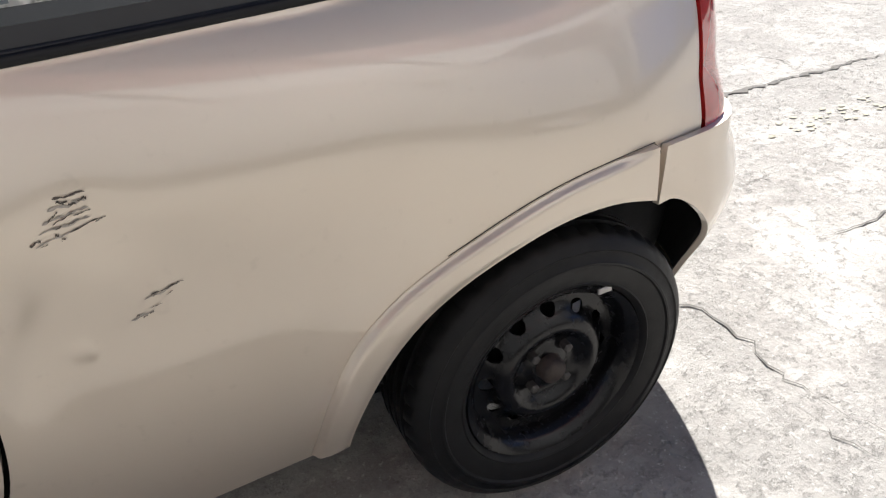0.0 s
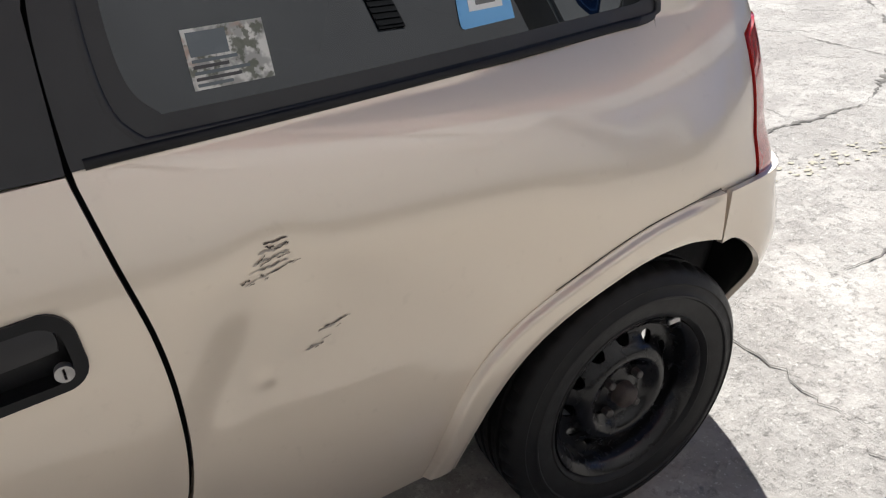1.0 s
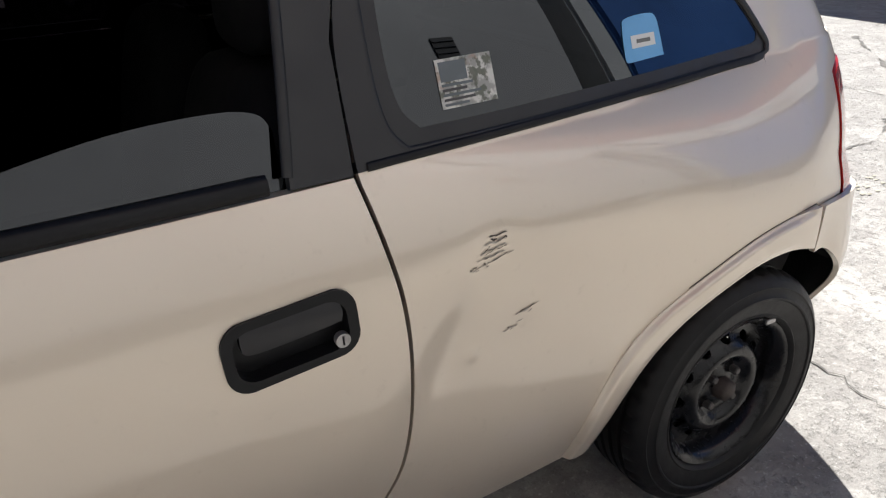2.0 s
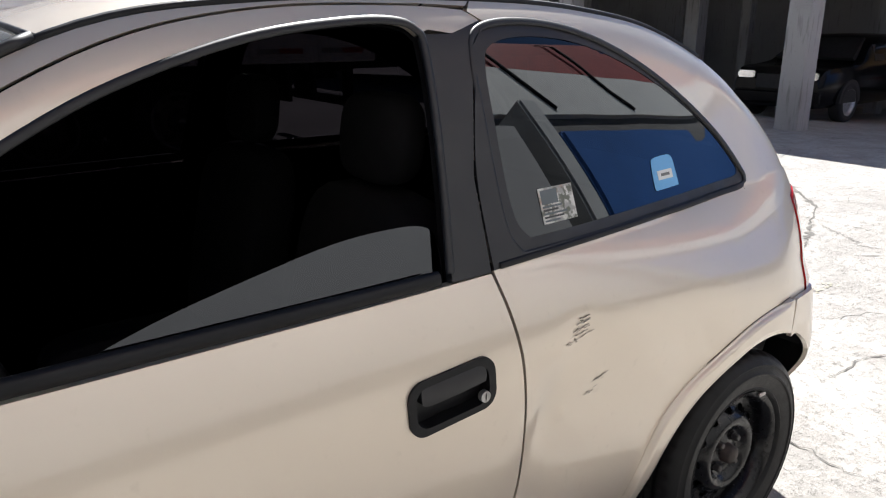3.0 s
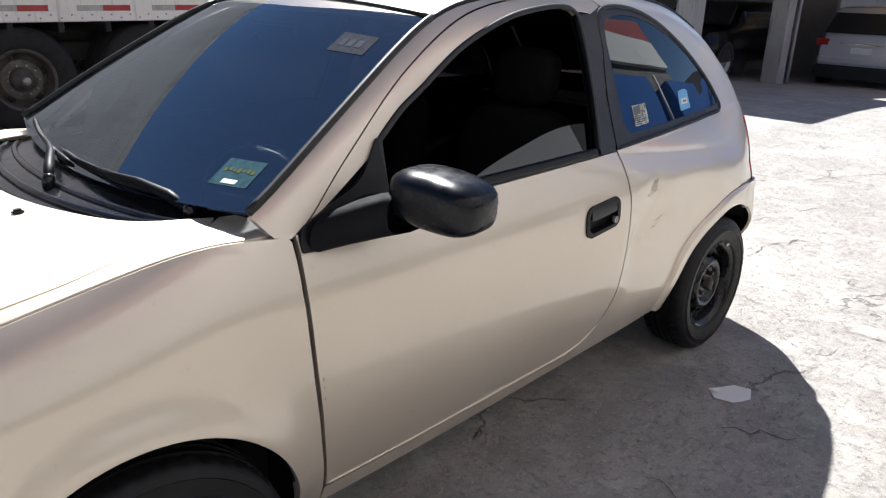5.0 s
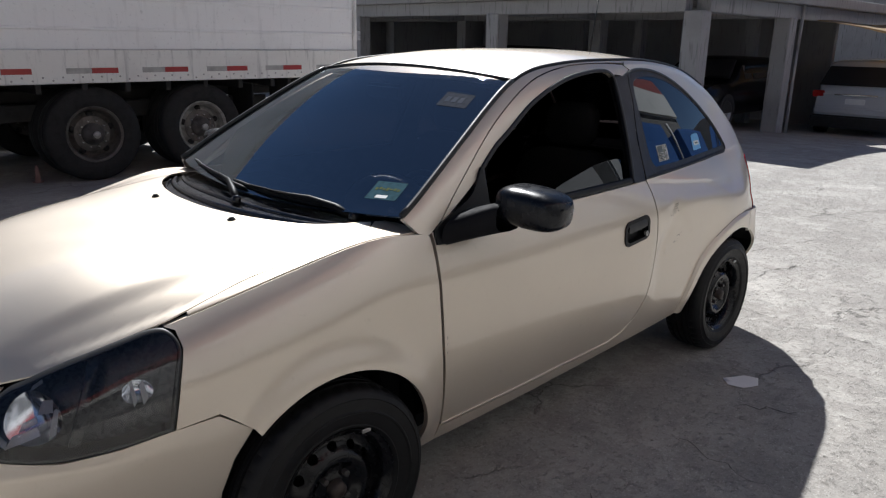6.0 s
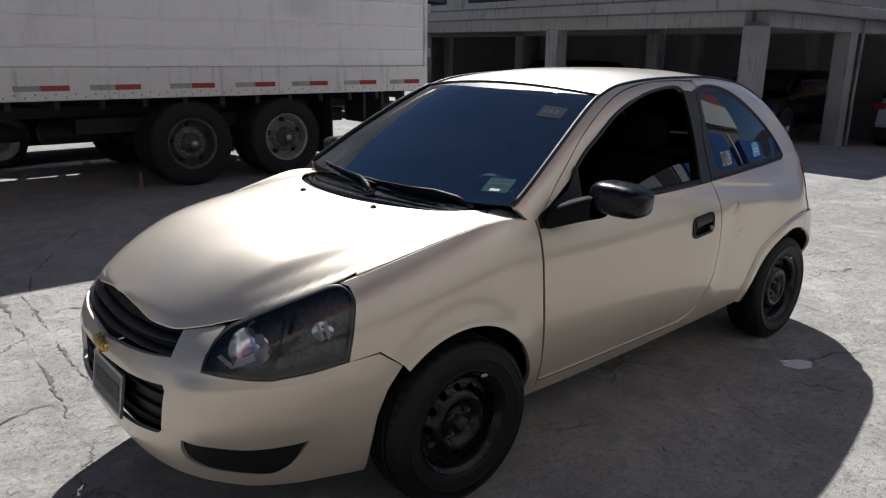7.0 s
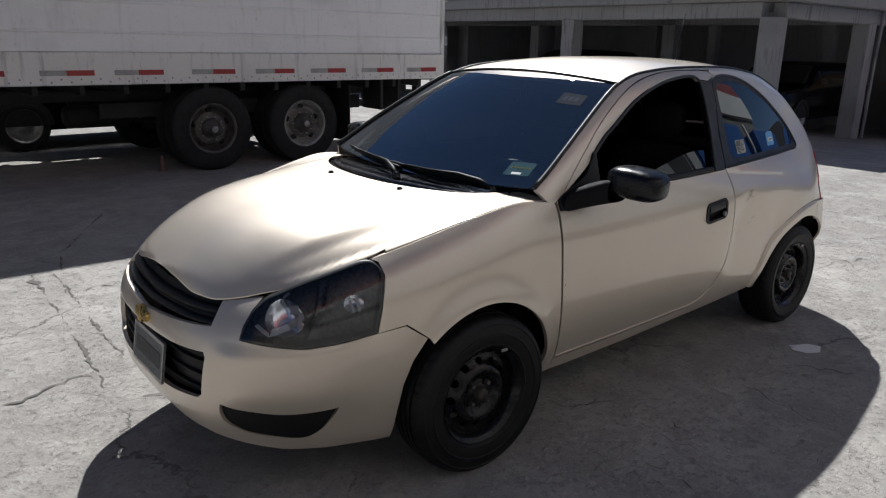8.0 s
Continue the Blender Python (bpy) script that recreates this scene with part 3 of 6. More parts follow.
QUARTER_GLASS = flow([(0.436, 1.004), (0.408, 1.04), (0.400, 1.116), (0.409, 1.255), (0.421, 1.351), (0.450, 1.402), (0.554, 1.420), (0.71, 1.406), (0.869, 1.357),
                      (1.039, 1.271), (1.199, 1.157), (1.290, 1.055), (1.300, 1.030), (1.280, 1.016), (1.18, 1.012), (0.843, 1.007), (0.587, 1.004), (0.436, 1.004)])


def arch(cx, cz, rx, rz, a0, a1, count=28):
    return [(cx + rx * math.cos(radians(a0 + (a1 - a0) * k / count)), cz + rz * math.sin(radians(a0 + (a1 - a0) * k / count))) for k in range(count + 1)]


def belt_line(x0, x1, drop=0.002, count=24):
    return [(x0 + (x1 - x0) * k / count, belt(x0 + (x1 - x0) * k / count) - drop) for k in range(count + 1)]


def rail_line(x0, x1, drop=0.002, count=30):
    return [(x0 + (x1 - x0) * k / count, rail(x0 + (x1 - x0) * k / count) - drop) for k in range(count + 1)]


def swell(place, cx, cz, rx, rz, width, height):
    """The surface with a soft lip round a wheel arch."""
    def f(x, z, proud=0.0):
        r = math.hypot((x - cx) / rx, (z - cz) / rz)
        return place(x, z, proud + height * math.exp(-((r - 1.0) / width) ** 2) * smooth(0.22, 0.40, z))
    return f


def build_side(sg):
    """Doors, wings, quarter panel, windows, mirror and trim of one side; sg 1 is the left side."""
    place = flank(sg)
    # front wing
    fplace = swell(place, -1.232, 0.285, 0.345, 0.378, 0.165, 0.026)
    front_arch = arch(-1.232, 0.285, 0.345, 0.378, 133.5, -4, 40)
    outline = (belt_line(-1.655, -0.875, 0.004) + [(-0.870, 0.966)] + [(x - 0.012, z) for x, z in DOOR_FRONT[1:]]
               + [(-0.80, 0.245), (-0.875, 0.235)] + list(reversed(front_arch)) + [(-1.484, 0.581), (out_x(1.126), 0.640), (-1.664, 0.626), (-1.643, 0.745), (-1.624, 0.812), (-1.632, 0.848)])
    panel("front_wing", outline, fplace, PAINT, car, step=0.022, sign=sg)
    # lower door skin with a hole for the handle cup
    cup = []
    for qx, qz, a0 in ((0.280, 0.831, 0), (0.166, 0.822, 90), (0.168, 0.788, 180), (0.282, 0.798, 270)):
        cup += [(qx + 0.030 * math.cos(radians(a0 + 15 * k)), qz + 0.030 * math.sin(radians(a0 + 15 * k))) for k in range(7)]
    outline = flow(DOOR_FRONT, [DOOR_FRONT[-1], DOOR_REAR[0]], DOOR_REAR) + belt_line(0.349, -0.857)
    door = panel("door", outline, place, PAINT, car, holes=[cup], step=0.024, sign=sg,
                 label="champagne door with lowered window glass" if sg > 0 else "champagne door of the far side")
    edge = [(-0.79, 0.316), (-0.5, 0.319), (-0.2, 0.323), (0.1, 0.327), (0.165, 0.329), (0.25, 0.349), (0.305, 0.394)]
    part("door_edge", mesh_of("door_edge", *other(strip(edge, 0.006, 0.004, place), sg), PAINT), PAINT, door)
    # window frame of the door
    outline = flow(GAP_TOP) + flow(GAP_TOP[-1:] + [(0.462, 1.428)] + GAP_REAR[:1]) + [(0.392, 1.398), (0.34, 1.405)]
    outline += list(reversed(flow(WINDOW_TOP)))
    outline += [(-0.62, 1.105), (-0.70, 1.060), (-0.78, 1.015), (-0.835, 0.980)]
    panel("window_frame", outline, place, PAINT, door, step=0.018, sign=sg, proud=-0.002)
    # black pillar post of the door
    outline = flow(WINDOW_REAR) + [(0.262, 0.990), (0.349, 0.990)] + list(reversed(GAP_REAR)) + [(0.392, 1.397)]
    panel("pillar_trim", outline, place, PILLAR_BLACK, door, step=0.02, sign=sg, proud=0.001, label="satin black pillar trim")
    ring = flow([(-0.60, 1.020), (-0.588, 1.135)], WINDOW_TOP) + flow(WINDOW_REAR) + [(0.262, 1.005)]
    part("window_seal", mesh_of("window_seal", *other(strip(ring, 0.015, 0.004, place), sg), SEAL), SEAL, door)
    sill_strip = [(-0.63, 0.992), (-0.3, 0.996), (0.0, 0.999), (0.262, 1.002)]
    part("weatherstrip", mesh_of("weatherstrip", *other(strip(flow(sill_strip), 0.026, 0.010, place), sg), BLACK_PLASTIC), BLACK_PLASTIC, door)
    if sg > 0:
        pane = flow([(-0.42, 0.965), (-0.353, 0.990), (-0.222, 1.030), (-0.076, 1.062), (0.07, 1.088), (0.190, 1.094), (0.245, 1.086), (0.262, 1.065)],
                    [(0.262, 1.065), (0.262, 0.970)], [(0.262, 0.970), (-0.42, 0.965)])
    else:
        pane = flow([(-0.600, 0.962), (-0.585, 1.135)], WINDOW_TOP, WINDOW_REAR, [(0.262, 1.005), (0.262, 0.962)], [(0.262, 0.962), (-0.600, 0.962)])
    panel("window_glass", pane, place, TINT if sg > 0 else FAR_TINT, door, step=0.03, thick=0.004, sign=sg, proud=-0.022,
          label="smoked window glass wound almost down" if sg > 0 else "smoked window glass")
    # handle: bezel, cup, flap, lock
    inner = [(0.222 + (x - 0.222) * 0.88, 0.810 + (z - 0.810) * 0.80) for x, z in cup]
    bezel = [(0.222 + (x - 0.222) * 1.05, 0.810 + (z - 0.810) * 1.07) for x, z in cup]
    handle = panel("door_handle", bezel, place, BLACK_PLASTIC, door, holes=[inner], step=0.010, thick=0.03, sign=sg, proud=0.005, label="black plastic handle surround")
    back = [(0.222 + (x - 0.222) * 0.97, 0.810 + (z - 0.810) * 0.97) for x, z in cup]
    v, f = sheet(back, place, step=0.02, thick=0.0, sign=sg, proud=-0.022)
    flap = flow([(0.158, 0.815), (0.158, 0.840), (0.175, 0.847), (0.28, 0.853), (0.292, 0.842), (0.292, 0.824), (0.28, 0.818), (0.18, 0.808), (0.158, 0.815)])
    part("handle_cup", mesh_of("handle_cup", v, f, BLACK_PLASTIC), BLACK_PLASTIC, door)
    pull = lambda x, z, proud=0.0: place(x, z, proud + 0.006 - 60.0 * (z - 0.826) ** 2 * 0.1)
    panel("handle_flap", flap, pull, PILLAR_BLACK, door, step=0.010, thick=0.016, sign=sg, label="black pull flap")
    lock = [(0.290 + 0.0105 * math.cos(a), 0.790 + 0.0105 * math.sin(a)) for a in np.linspace(0, 2 * math.pi, 20)[:-1]]
    slot = [(0.2885, 0.783), (0.2915, 0.783), (0.2915, 0.797), (0.2885, 0.797)]
    panel("lock", lock, place, STEEL, door, holes=[slot], step=0.006, thick=0.01, sign=sg, proud=0.008, label="round steel door lock")
    # sill under the door
    outline = [(-0.798, 0.304), (0.16, 0.316), (0.205, 0.320), (0.205, 0.272), (-0.28, 0.252), (-0.70, 0.245), (-0.80, 0.245)]
    panel("sill", outline, place, PAINT, car, step=0.03, sign=sg, thick=0.05)
    # rear quarter with its window opening
    rear_arch = arch(1.222, 0.275, 0.412, 0.379, 176, 66.5)
    gap = [(x + 0.007, z) for x, z in DOOR_REAR]
    outline = (list(reversed(flow(gap))) + [gap[-1]][:0] + [(0.208, 0.316), (0.208, 0.272), (0.76, 0.299), (0.80, 0.297)] + rear_arch + [(1.386, 0.700), (1.498, 0.700), (1.508, 0.85), (1.516, 0.960), (1.550, 0.972), (1.600, 0.985), (1.612, 1.015)]
               + list(reversed(rail_line(0.47, 1.610))) + [(0.450, 1.437), (0.477, 1.420)] + [(x + 0.006, z) for x, z in flow(GAP_REAR)[1:]])
    quarter = panel("quarter_panel", outline, place, PAINT, car, holes=[QUARTER_GLASS], step=0.0135 if sg > 0 else 0.03, sign=sg,
                    label="dented and scraped champagne quarter panel" if sg > 0 else "champagne quarter panel")
    outline = [(x + 0.006, z) for x, z in flow(GAP_REAR)] + [(0.356, 0.992), (0.440, 0.996)]
    outline += [p for p in reversed(QUARTER_GLASS) if p[0] < 0.4365 and p[1] < 1.36][::-1] + [(0.428, 1.372), (0.47, 1.412)]
    panel("quarter_pillar_trim", outline, place, PILLAR_BLACK, quarter, step=0.02, sign=sg, proud=0.003, label="satin black pillar trim")
    glass = panel("quarter_window", QUARTER_GLASS, place, TINT if sg > 0 else FAR_TINT, car, step=0.03, thick=0.004, sign=sg, proud=-0.003, label="smoked fixed side window")
    ring = QUARTER_GLASS + QUARTER_GLASS[:2]
    part("seal", mesh_of("seal", *other(strip(ring, 0.014, 0.003, place), sg), SEAL), SEAL, glass)
    frit = [(0.85 + (x - 0.85) * 0.935, 1.205 + (z - 1.205) * 0.865) for x, z in QUARTER_GLASS]
    panel("frit_band", QUARTER_GLASS, place, PILLAR_BLACK, glass, holes=[frit], step=0.02, thick=0.0006, sign=sg, proud=-0.0018, label="black border of the glass")
    low = [(0.37, 0.997), (0.44, 0.999), (0.70, 1.003), (1.0, 1.008), (1.28, 1.014)]
    part("lower_trim", mesh_of("lower_trim", *other(strip(flow(low), 0.013, 0.006, place), sg), BLACK_PLASTIC), BLACK_PLASTIC, glass)
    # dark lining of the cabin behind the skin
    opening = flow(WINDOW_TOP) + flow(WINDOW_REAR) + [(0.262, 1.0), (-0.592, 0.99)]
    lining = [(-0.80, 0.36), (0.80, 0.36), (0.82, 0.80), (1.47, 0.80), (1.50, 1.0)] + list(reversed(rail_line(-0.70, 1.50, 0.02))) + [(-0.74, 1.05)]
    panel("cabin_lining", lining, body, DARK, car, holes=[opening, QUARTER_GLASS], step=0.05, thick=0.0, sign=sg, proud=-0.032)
    # front pillar skin between the door gap and the windscreen
    top = rail_line(-0.935, 0.466)
    outline = top + [(0.452, 1.447), (0.30, 1.451)] + [(x - 0.002, z + 0.0035) for x, z in reversed(flow(GAP_TOP))][2:] + [(-0.87, 0.973), (-0.905, 0.981)]
    panel("front_pillar", outline, place, PAINT, car, step=0.016, sign=sg, thick=0.012)
    # raised trim round the rear arch
    outer = [(0.751, 0.297), (0.759, 0.335), (0.782, 0.424), (0.831, 0.524), (0.904, 0.593), (0.990, 0.643), (1.09, 0.684), (1.19, 0.706), (1.30, 0.716), (1.383, 0.718)]
    inn = arch(1.222, 0.275, 0.405, 0.371, 177.5, 66.6)
    # lofted bead: it steps up from the skin, runs flat and rolls in towards the wheel
    def spread(pts, count):
        run = [0.0]
        for p, q in zip(pts, pts[1:]):
            run.append(run[-1] + math.hypot(q[0] - p[0], q[1] - p[1]))
        at = np.linspace(0, run[-1], count)
        return list(zip(np.interp(at, run, [p[0] for p in pts]), np.interp(at, run, [p[1] for p in pts])))
    count = 110
    rim_out, rim_in = spread(flow(outer), count), spread([(0.795, 0.291)] + list(inn) + [(1.383, 0.618)], count)
    shares = [0.0, 0.0, 0.04, 0.08, 0.12, 0.16, 0.22, 0.32, 0.45, 0.6, 0.72, 0.82, 0.89, 0.95, 1.0, 1.0]
    tv, tf = [], []
    for i, (p, q) in enumerate(zip(rim_out, rim_in)):
        wide = math.hypot(q[0] - p[0], q[1] - p[1])
        for k, c in enumerate(shares):
            x, z = p[0] + (q[0] - p[0]) * c, p[1] + (q[1] - p[1]) * c
            end = smooth(1.28, 1.375, x)
            rise = (0.0015 + 0.0135 * smooth(0.0, 0.013, c * wide)) * (1 - end) + 0.016 * end
            rise -= 0.005 * (1 - end) * (1 - smooth(0.0, 0.018, (1 - c) * wide))
            sunk = -0.006 if k == 0 else -0.022 if k == len(shares) - 1 or i in (0, count - 1) else rise
            tv.append(place(x, z, sunk))
    for i in range(count - 1):
        for k in range(len(shares) - 1):
            m = i * len(shares) + k
            tf.append((m, m + len(shares), m + len(shares) + 1, m + 1))
    trim = part("arch_trim", mesh_of("arch_trim", *other((tv, tf), sg), PAINT, True, 50), PAINT, car, "body coloured wheel arch trim")
    # thin dark bead stands in for the shadow gap along the trim's upper edge
    gap_line = [(x - 0.003, z + 0.002) for x, z in flow(outer[5:])]
    part("trim_gap_shadow", mesh_of("trim_gap_shadow", *other(strip(gap_line, 0.0011, 0.0015, place), sg), SEAL), SEAL, trim)
    # black sail and mirror
    sail = flow([(-0.855, 0.945), (-0.845, 0.985), (-0.77, 1.020), (-0.67, 1.062), (-0.596, 1.140)], [(-0.596, 1.140), (-0.600, 0.985)], [(-0.600, 0.985), (-0.70, 0.960), (-0.80, 0.945), (-0.855, 0.945)])
    mirror = panel("side_mirror", sail, place, BLACK_PLASTIC, car, step=0.015, thick=0.02, sign=sg, proud=0.010, label="black side mirror with a rounded housing")
    arm_v, arm_f = [], []
    for i in range(9):
        t = i / 8
        c = Vector((-0.740 + 0.09 * t, -0.775 - 0.10 * t, 0.990 + 0.030 * t))
        for k in range(16):
            a = 2 * math.pi * k / 16
            ca, sa = math.cos(a), math.sin(a)
            rx, rz = 0.100 - 0.035 * t, 0.045 + 0.003 * t
            arm_v.append((c.x + rx * math.copysign(abs(ca) ** 0.7, ca), c.y * 1.0, c.z + rz * math.copysign(abs(sa) ** 0.7, sa) - 0.22 * rx * ca * (1 - t) * -1))
    for i in range(8):
        for k in range(16):
            m = (k + 1) % 16
            arm_f.append((i * 16 + k, i * 16 + m, (i + 1) * 16 + m, (i + 1) * 16 + k))
    part("arm", mesh_of("arm", *other((arm_v, arm_f), sg), ARM_BLACK), ARM_BLACK, mirror)
    shell_v, shell_f = [], []
    rows, cols = 18, 32
    turn = Matrix.Rotation(radians(9), 3, "Z") @ Matrix.Rotation(radians(5), 3, "X")
    for i in range(rows + 1):
        th = math.pi * i / rows
        for k in range(cols):
            ph = 2 * math.pi * k / cols
            p = [math.sin(th) * math.cos(ph), math.cos(th), math.sin(th) * math.sin(ph)]
            p = [math.copysign(abs(c) ** e, c) for c, e in zip(p, (0.62, 0.60, 0.50))]
            x, y, z = 0.080 * p[0], 0.114 * p[1], 0.061 * p[2]
            if x > 0.045:
                x = 0.045
            z *= 1.0 - 0.9 * (y + 0.0) * (1 if y > 0 else -0.6)
            q = turn @ Vector((x, y, z))
            shell_v.append((q.x - 0.612, q.y - 0.935, q.z + 1.052))
    for i in range(rows):
        for k in range(cols):
            m = (k + 1) % cols
            shell_f.append((i * cols + k, i * cols + m, (i + 1) * cols + m, (i + 1) * cols + k))
    part("housing", mesh_of("housing", *other((shell_v, shell_f), sg), MIRROR_BLACK), MIRROR_BLACK, mirror)
    gl_v, gl_f = [], []
    for k in range(24):
        a = 2 * math.pi * k / 24
        q = turn @ Vector((0.0465, 0.104 * math.copysign(abs(math.cos(a)) ** 0.6, math.cos(a)), 0.053 * math.copysign(abs(math.sin(a)) ** 0.6, math.sin(a))))
        gl_v.append((q.x - 0.612, q.y - 0.935, q.z + 1.052))
    gl_f.append(tuple(range(24)))
    part("mirror_glass", mesh_of("mirror_glass", *other((gl_v, gl_f), sg), MIRROR, False), MIRROR, mirror)
    # tail lamp
    s0 = arc_of(1.505)
    lamp = [(s0, 0.703), (s0 + 0.008, 0.83), (s0 + 0.018, 0.952), (s0 + 0.06, 0.966), (s0 + 0.11, 0.978), (s0 + 0.34, 0.985), (s0 + 0.37, 0.72), (s0 + 0.2, 0.70)]
    panel("tail_lamp", lamp, at_arc, RED_LENS, car, step=0.03, thick=0.04, sign=sg, proud=0.004, label="red tail lamp wrapping the corner")
    # headlamp
    hl = flow([(0.573, 0.642), (0.583, 0.679), (0.609, 0.720), (0.650, 0.749), (0.690, 0.763), (0.819, 0.803), (0.941, 0.835), (1.000, 0.848), (1.036, 0.844), (1.053, 0.812), (1.035, 0.744), (1.014, 0.630)],
              [(1.014, 0.630), (0.905, 0.617), (0.776, 0.612), (0.672, 0.626), (0.573, 0.642)])
    head = panel("headlight", hl, at_arc, CLEAR, car, step=0.025, thick=0.0, sign=sg, proud=0.004, label="clear headlight with dark housing")
    shrunk = [(0.81 + (s - 0.81) * 1.02, 0.73 + (z - 0.73) * 1.03) for s, z in hl]
    bowl = lambda s, z, proud=0.0: at_arc(s, z, proud - 0.006 - 0.075 * (0.5 + 0.5 * math.cos(min(math.pi, 7.0 * math.hypot((s - 0.77) * 0.75, z - 0.715)))))
    v, f = sheet(shrunk, bowl, step=0.02, thick=0.0, sign=sg)
    part("housing_bowl", mesh_of("housing_bowl", v, f, LAMP_BLACK), LAMP_BLACK, head)
    for name, cs, cz, r, dp, mat in (("reflector", 0.715, 0.690, 0.060, -0.040, LAMP_CHROME), ("reflector", 0.950, 0.728, 0.030, -0.030, LAMP_CHROME)):
        bm_v, bm_f = [], []
        for i in range(7):
            t = i / 6
            for k in range(24):
                a = 2 * math.pi * k / 24
                p = at_arc(cs + 1.15 * r * t * math.cos(a), cz + r * 0.9 * t * math.sin(a), dp - 0.03 * (1 - t * t))
                bm_v.append((p[0], p[1] * sg, p[2]))
        for i in range(6):
            for k in range(24):
                m = (k + 1) % 24
                bm_f.append((i * 24 + k, i * 24 + m, (i + 1) * 24 + m, (i + 1) * 24 + k))
        part(name, mesh_of(name, bm_v, bm_f, mat), mat, head)
    v, f = sheet([(0.790, 0.63), (0.815, 0.63), (0.880, 0.81), (0.850, 0.80)], at_arc, step=0.02, thick=0.03, sign=sg, proud=-0.02)
    part("divider", mesh_of("divider", v, f, LAMP_BLACK), LAMP_BLACK, head)
    # bright facets of the reflector behind the lens
    for fs, fz, fw, fh, ft in ((0.640, 0.664, 0.030, 0.005, -0.45), (0.700, 0.666, 0.036, 0.009, 0.15), (0.712, 0.692, 0.020, 0.006, 0.2), (0.752, 0.722, 0.016, 0.010, -0.1), (0.768, 0.690, 0.007, 0.024, -0.15),
                               (0.725, 0.757, 0.016, 0.003, 0.3), (0.940, 0.728, 0.005, 0.020, 0.05), (0.962, 0.728, 0.007, 0.018, 0.1)):
        facet = [(fs + u * fw * math.cos(ft) - v * fh * math.sin(ft), fz + u * fw * math.sin(ft) + v * fh * math.cos(ft)) for u, v in ((-1, -1), (1, -0.6), (0.8, 1), (-0.7, 0.7))]
        tilt = lambda s, z, proud=0.0: at_arc(s, z, proud - 0.022 - 1.1 * (z - fz) - 0.12 * (s - fs))
        panel("reflector_facet", facet, tilt, LAMP_SILVER, head, step=0.03, thick=0.004, sign=sg)
    part("lamp_seal", mesh_of("lamp_seal", *other(strip(hl + hl[:1], 0.010, 0.003, at_arc), sg), SEAL), SEAL, head)
    # dark liner behind the skin, and the wheel housings
    lin_f = [(-0.80, 0.30), (0.80, 0.30), (0.80, 0.70), (1.6, 0.74), (1.52, 0.97), (-0.86, 0.95)]
    panel("inner_shell", lin_f, body, DARK, car, step=0.08, thick=0.0, sign=sg, proud=-0.045)
    for cx, cz, rx, rz in ((-1.232, 0.285, 0.375, 0.40), (1.222, 0.275, 0.43, 0.405)):
        hv, hf = [], []
        for i in range(29):
            a = radians((35 if cx > 0 else -10) + (142 if cx > 0 else 187) * i / 28)
            for y in ((-0.72 if sg > 0 else -0.78) if cx > 0 else -0.690 - 0.055 * max(0.0, math.sin(a)) ** 2, -0.60, -0.50, -0.42):
                hv.append((cx + rx * math.cos(a), y, cz + rz * math.sin(a)))
        for i in range(28):
            for k in range(3):
                hf.append((i * 4 + k, i * 4 + k + 1, (i + 1) * 4 + k + 1, (i + 1) * 4 + k))
        back_ring = [i * 4 + 3 for i in range(29)]
        hf.append(tuple(back_ring))
        part("wheel_housing", mesh_of("wheel_housing", *other((hv, hf), sg), DARK), DARK, car)


build_side(1)
build_side(-1)

# hood
rear_near = [(-0.945, 0.574), (-1.04, 0.522), (-1.108, 0.44), (-1.168, 0.28), (-1.20, 0.13), (-1.212, 0.0)]
rear_far = [(-1.04, 0.585), (-1.12, 0.49), (-1.175, 0.35), (-1.205, 0.18), (-1.212, 0.0)]
half = [(p[0] + 0.004, max(0.0, -p[1] - 0.0030 - seam_in(p[0]))) for p in reversed(EDGE) if p[0] < -0.965]
re, rf = flow(rear_near[::-1]) + rear_near[:1], flow(rear_far[::-1]) + rear_far[:1]
outline = half + [(x, -y) for x, y in reversed(half[:-1])] + [(x, -y) for x, y in reversed(re)] + rf[1:] + [(-0.965, 0.60)]
panel("hood", outline, hood_at, PAINT, car, step=0.0145, thick=0.004, label="champagne hood with two soft creases")
for x, y in ((-1.235, -0.25), (-1.262, 0.23)):
    p = hood_at(x, y)
    part("washer_nozzle", boxes((p[0] - 0.012, y - 0.010, p[2] - 0.004, p[0] + 0.012, y + 0.010, p[2] + 0.010), bevel=0.005, segs=2), BLACK_PLASTIC, car)

for sg in (1, -1):
    outer = [(p[0], -p[1] - 0.001) for p in EDGE if -1.60 < p[0] < -0.93]
    inner = [(x, y + 0.0015 - seam_in(x)) for x, y in outer if x < -0.965]
    wing_loop = outer + [(-0.875, 0.722), (-0.880, 0.67), (-0.885, 0.62), (-0.90, 0.585), (-0.935, 0.577)] + list(reversed(inner))
    panel("wing_top", wing_loop, lambda x, y, proud=0.0: (lambda p: (p[0], -p[1], p[2]))(hood_at(x, y, proud)), PAINT, car, step=0.02, thick=0.004, sign=sg)
    # unseen dark strip added under the hood and wing joint to stop sun leaks
    joint = [(x, y + 0.0015 - seam_in(x)) for x, y in outer]
    gutter = [(x, y + 0.035) for x, y in joint] + [(x, y - 0.035) for x, y in reversed(joint)]
    panel("seam_light_block", gutter, lambda x, y, proud=0.0: (lambda p: (p[0], -p[1], p[2]))(hood_at(x, y, proud)), DARK, car, step=0.03, thick=0.004, sign=sg, proud=-0.022)

# roof, gutter strips, aerial
xs = np.linspace(-0.30, 1.26, 50)
side_l = [(x, -(rail_y(x) - 0.012)) for x in xs]
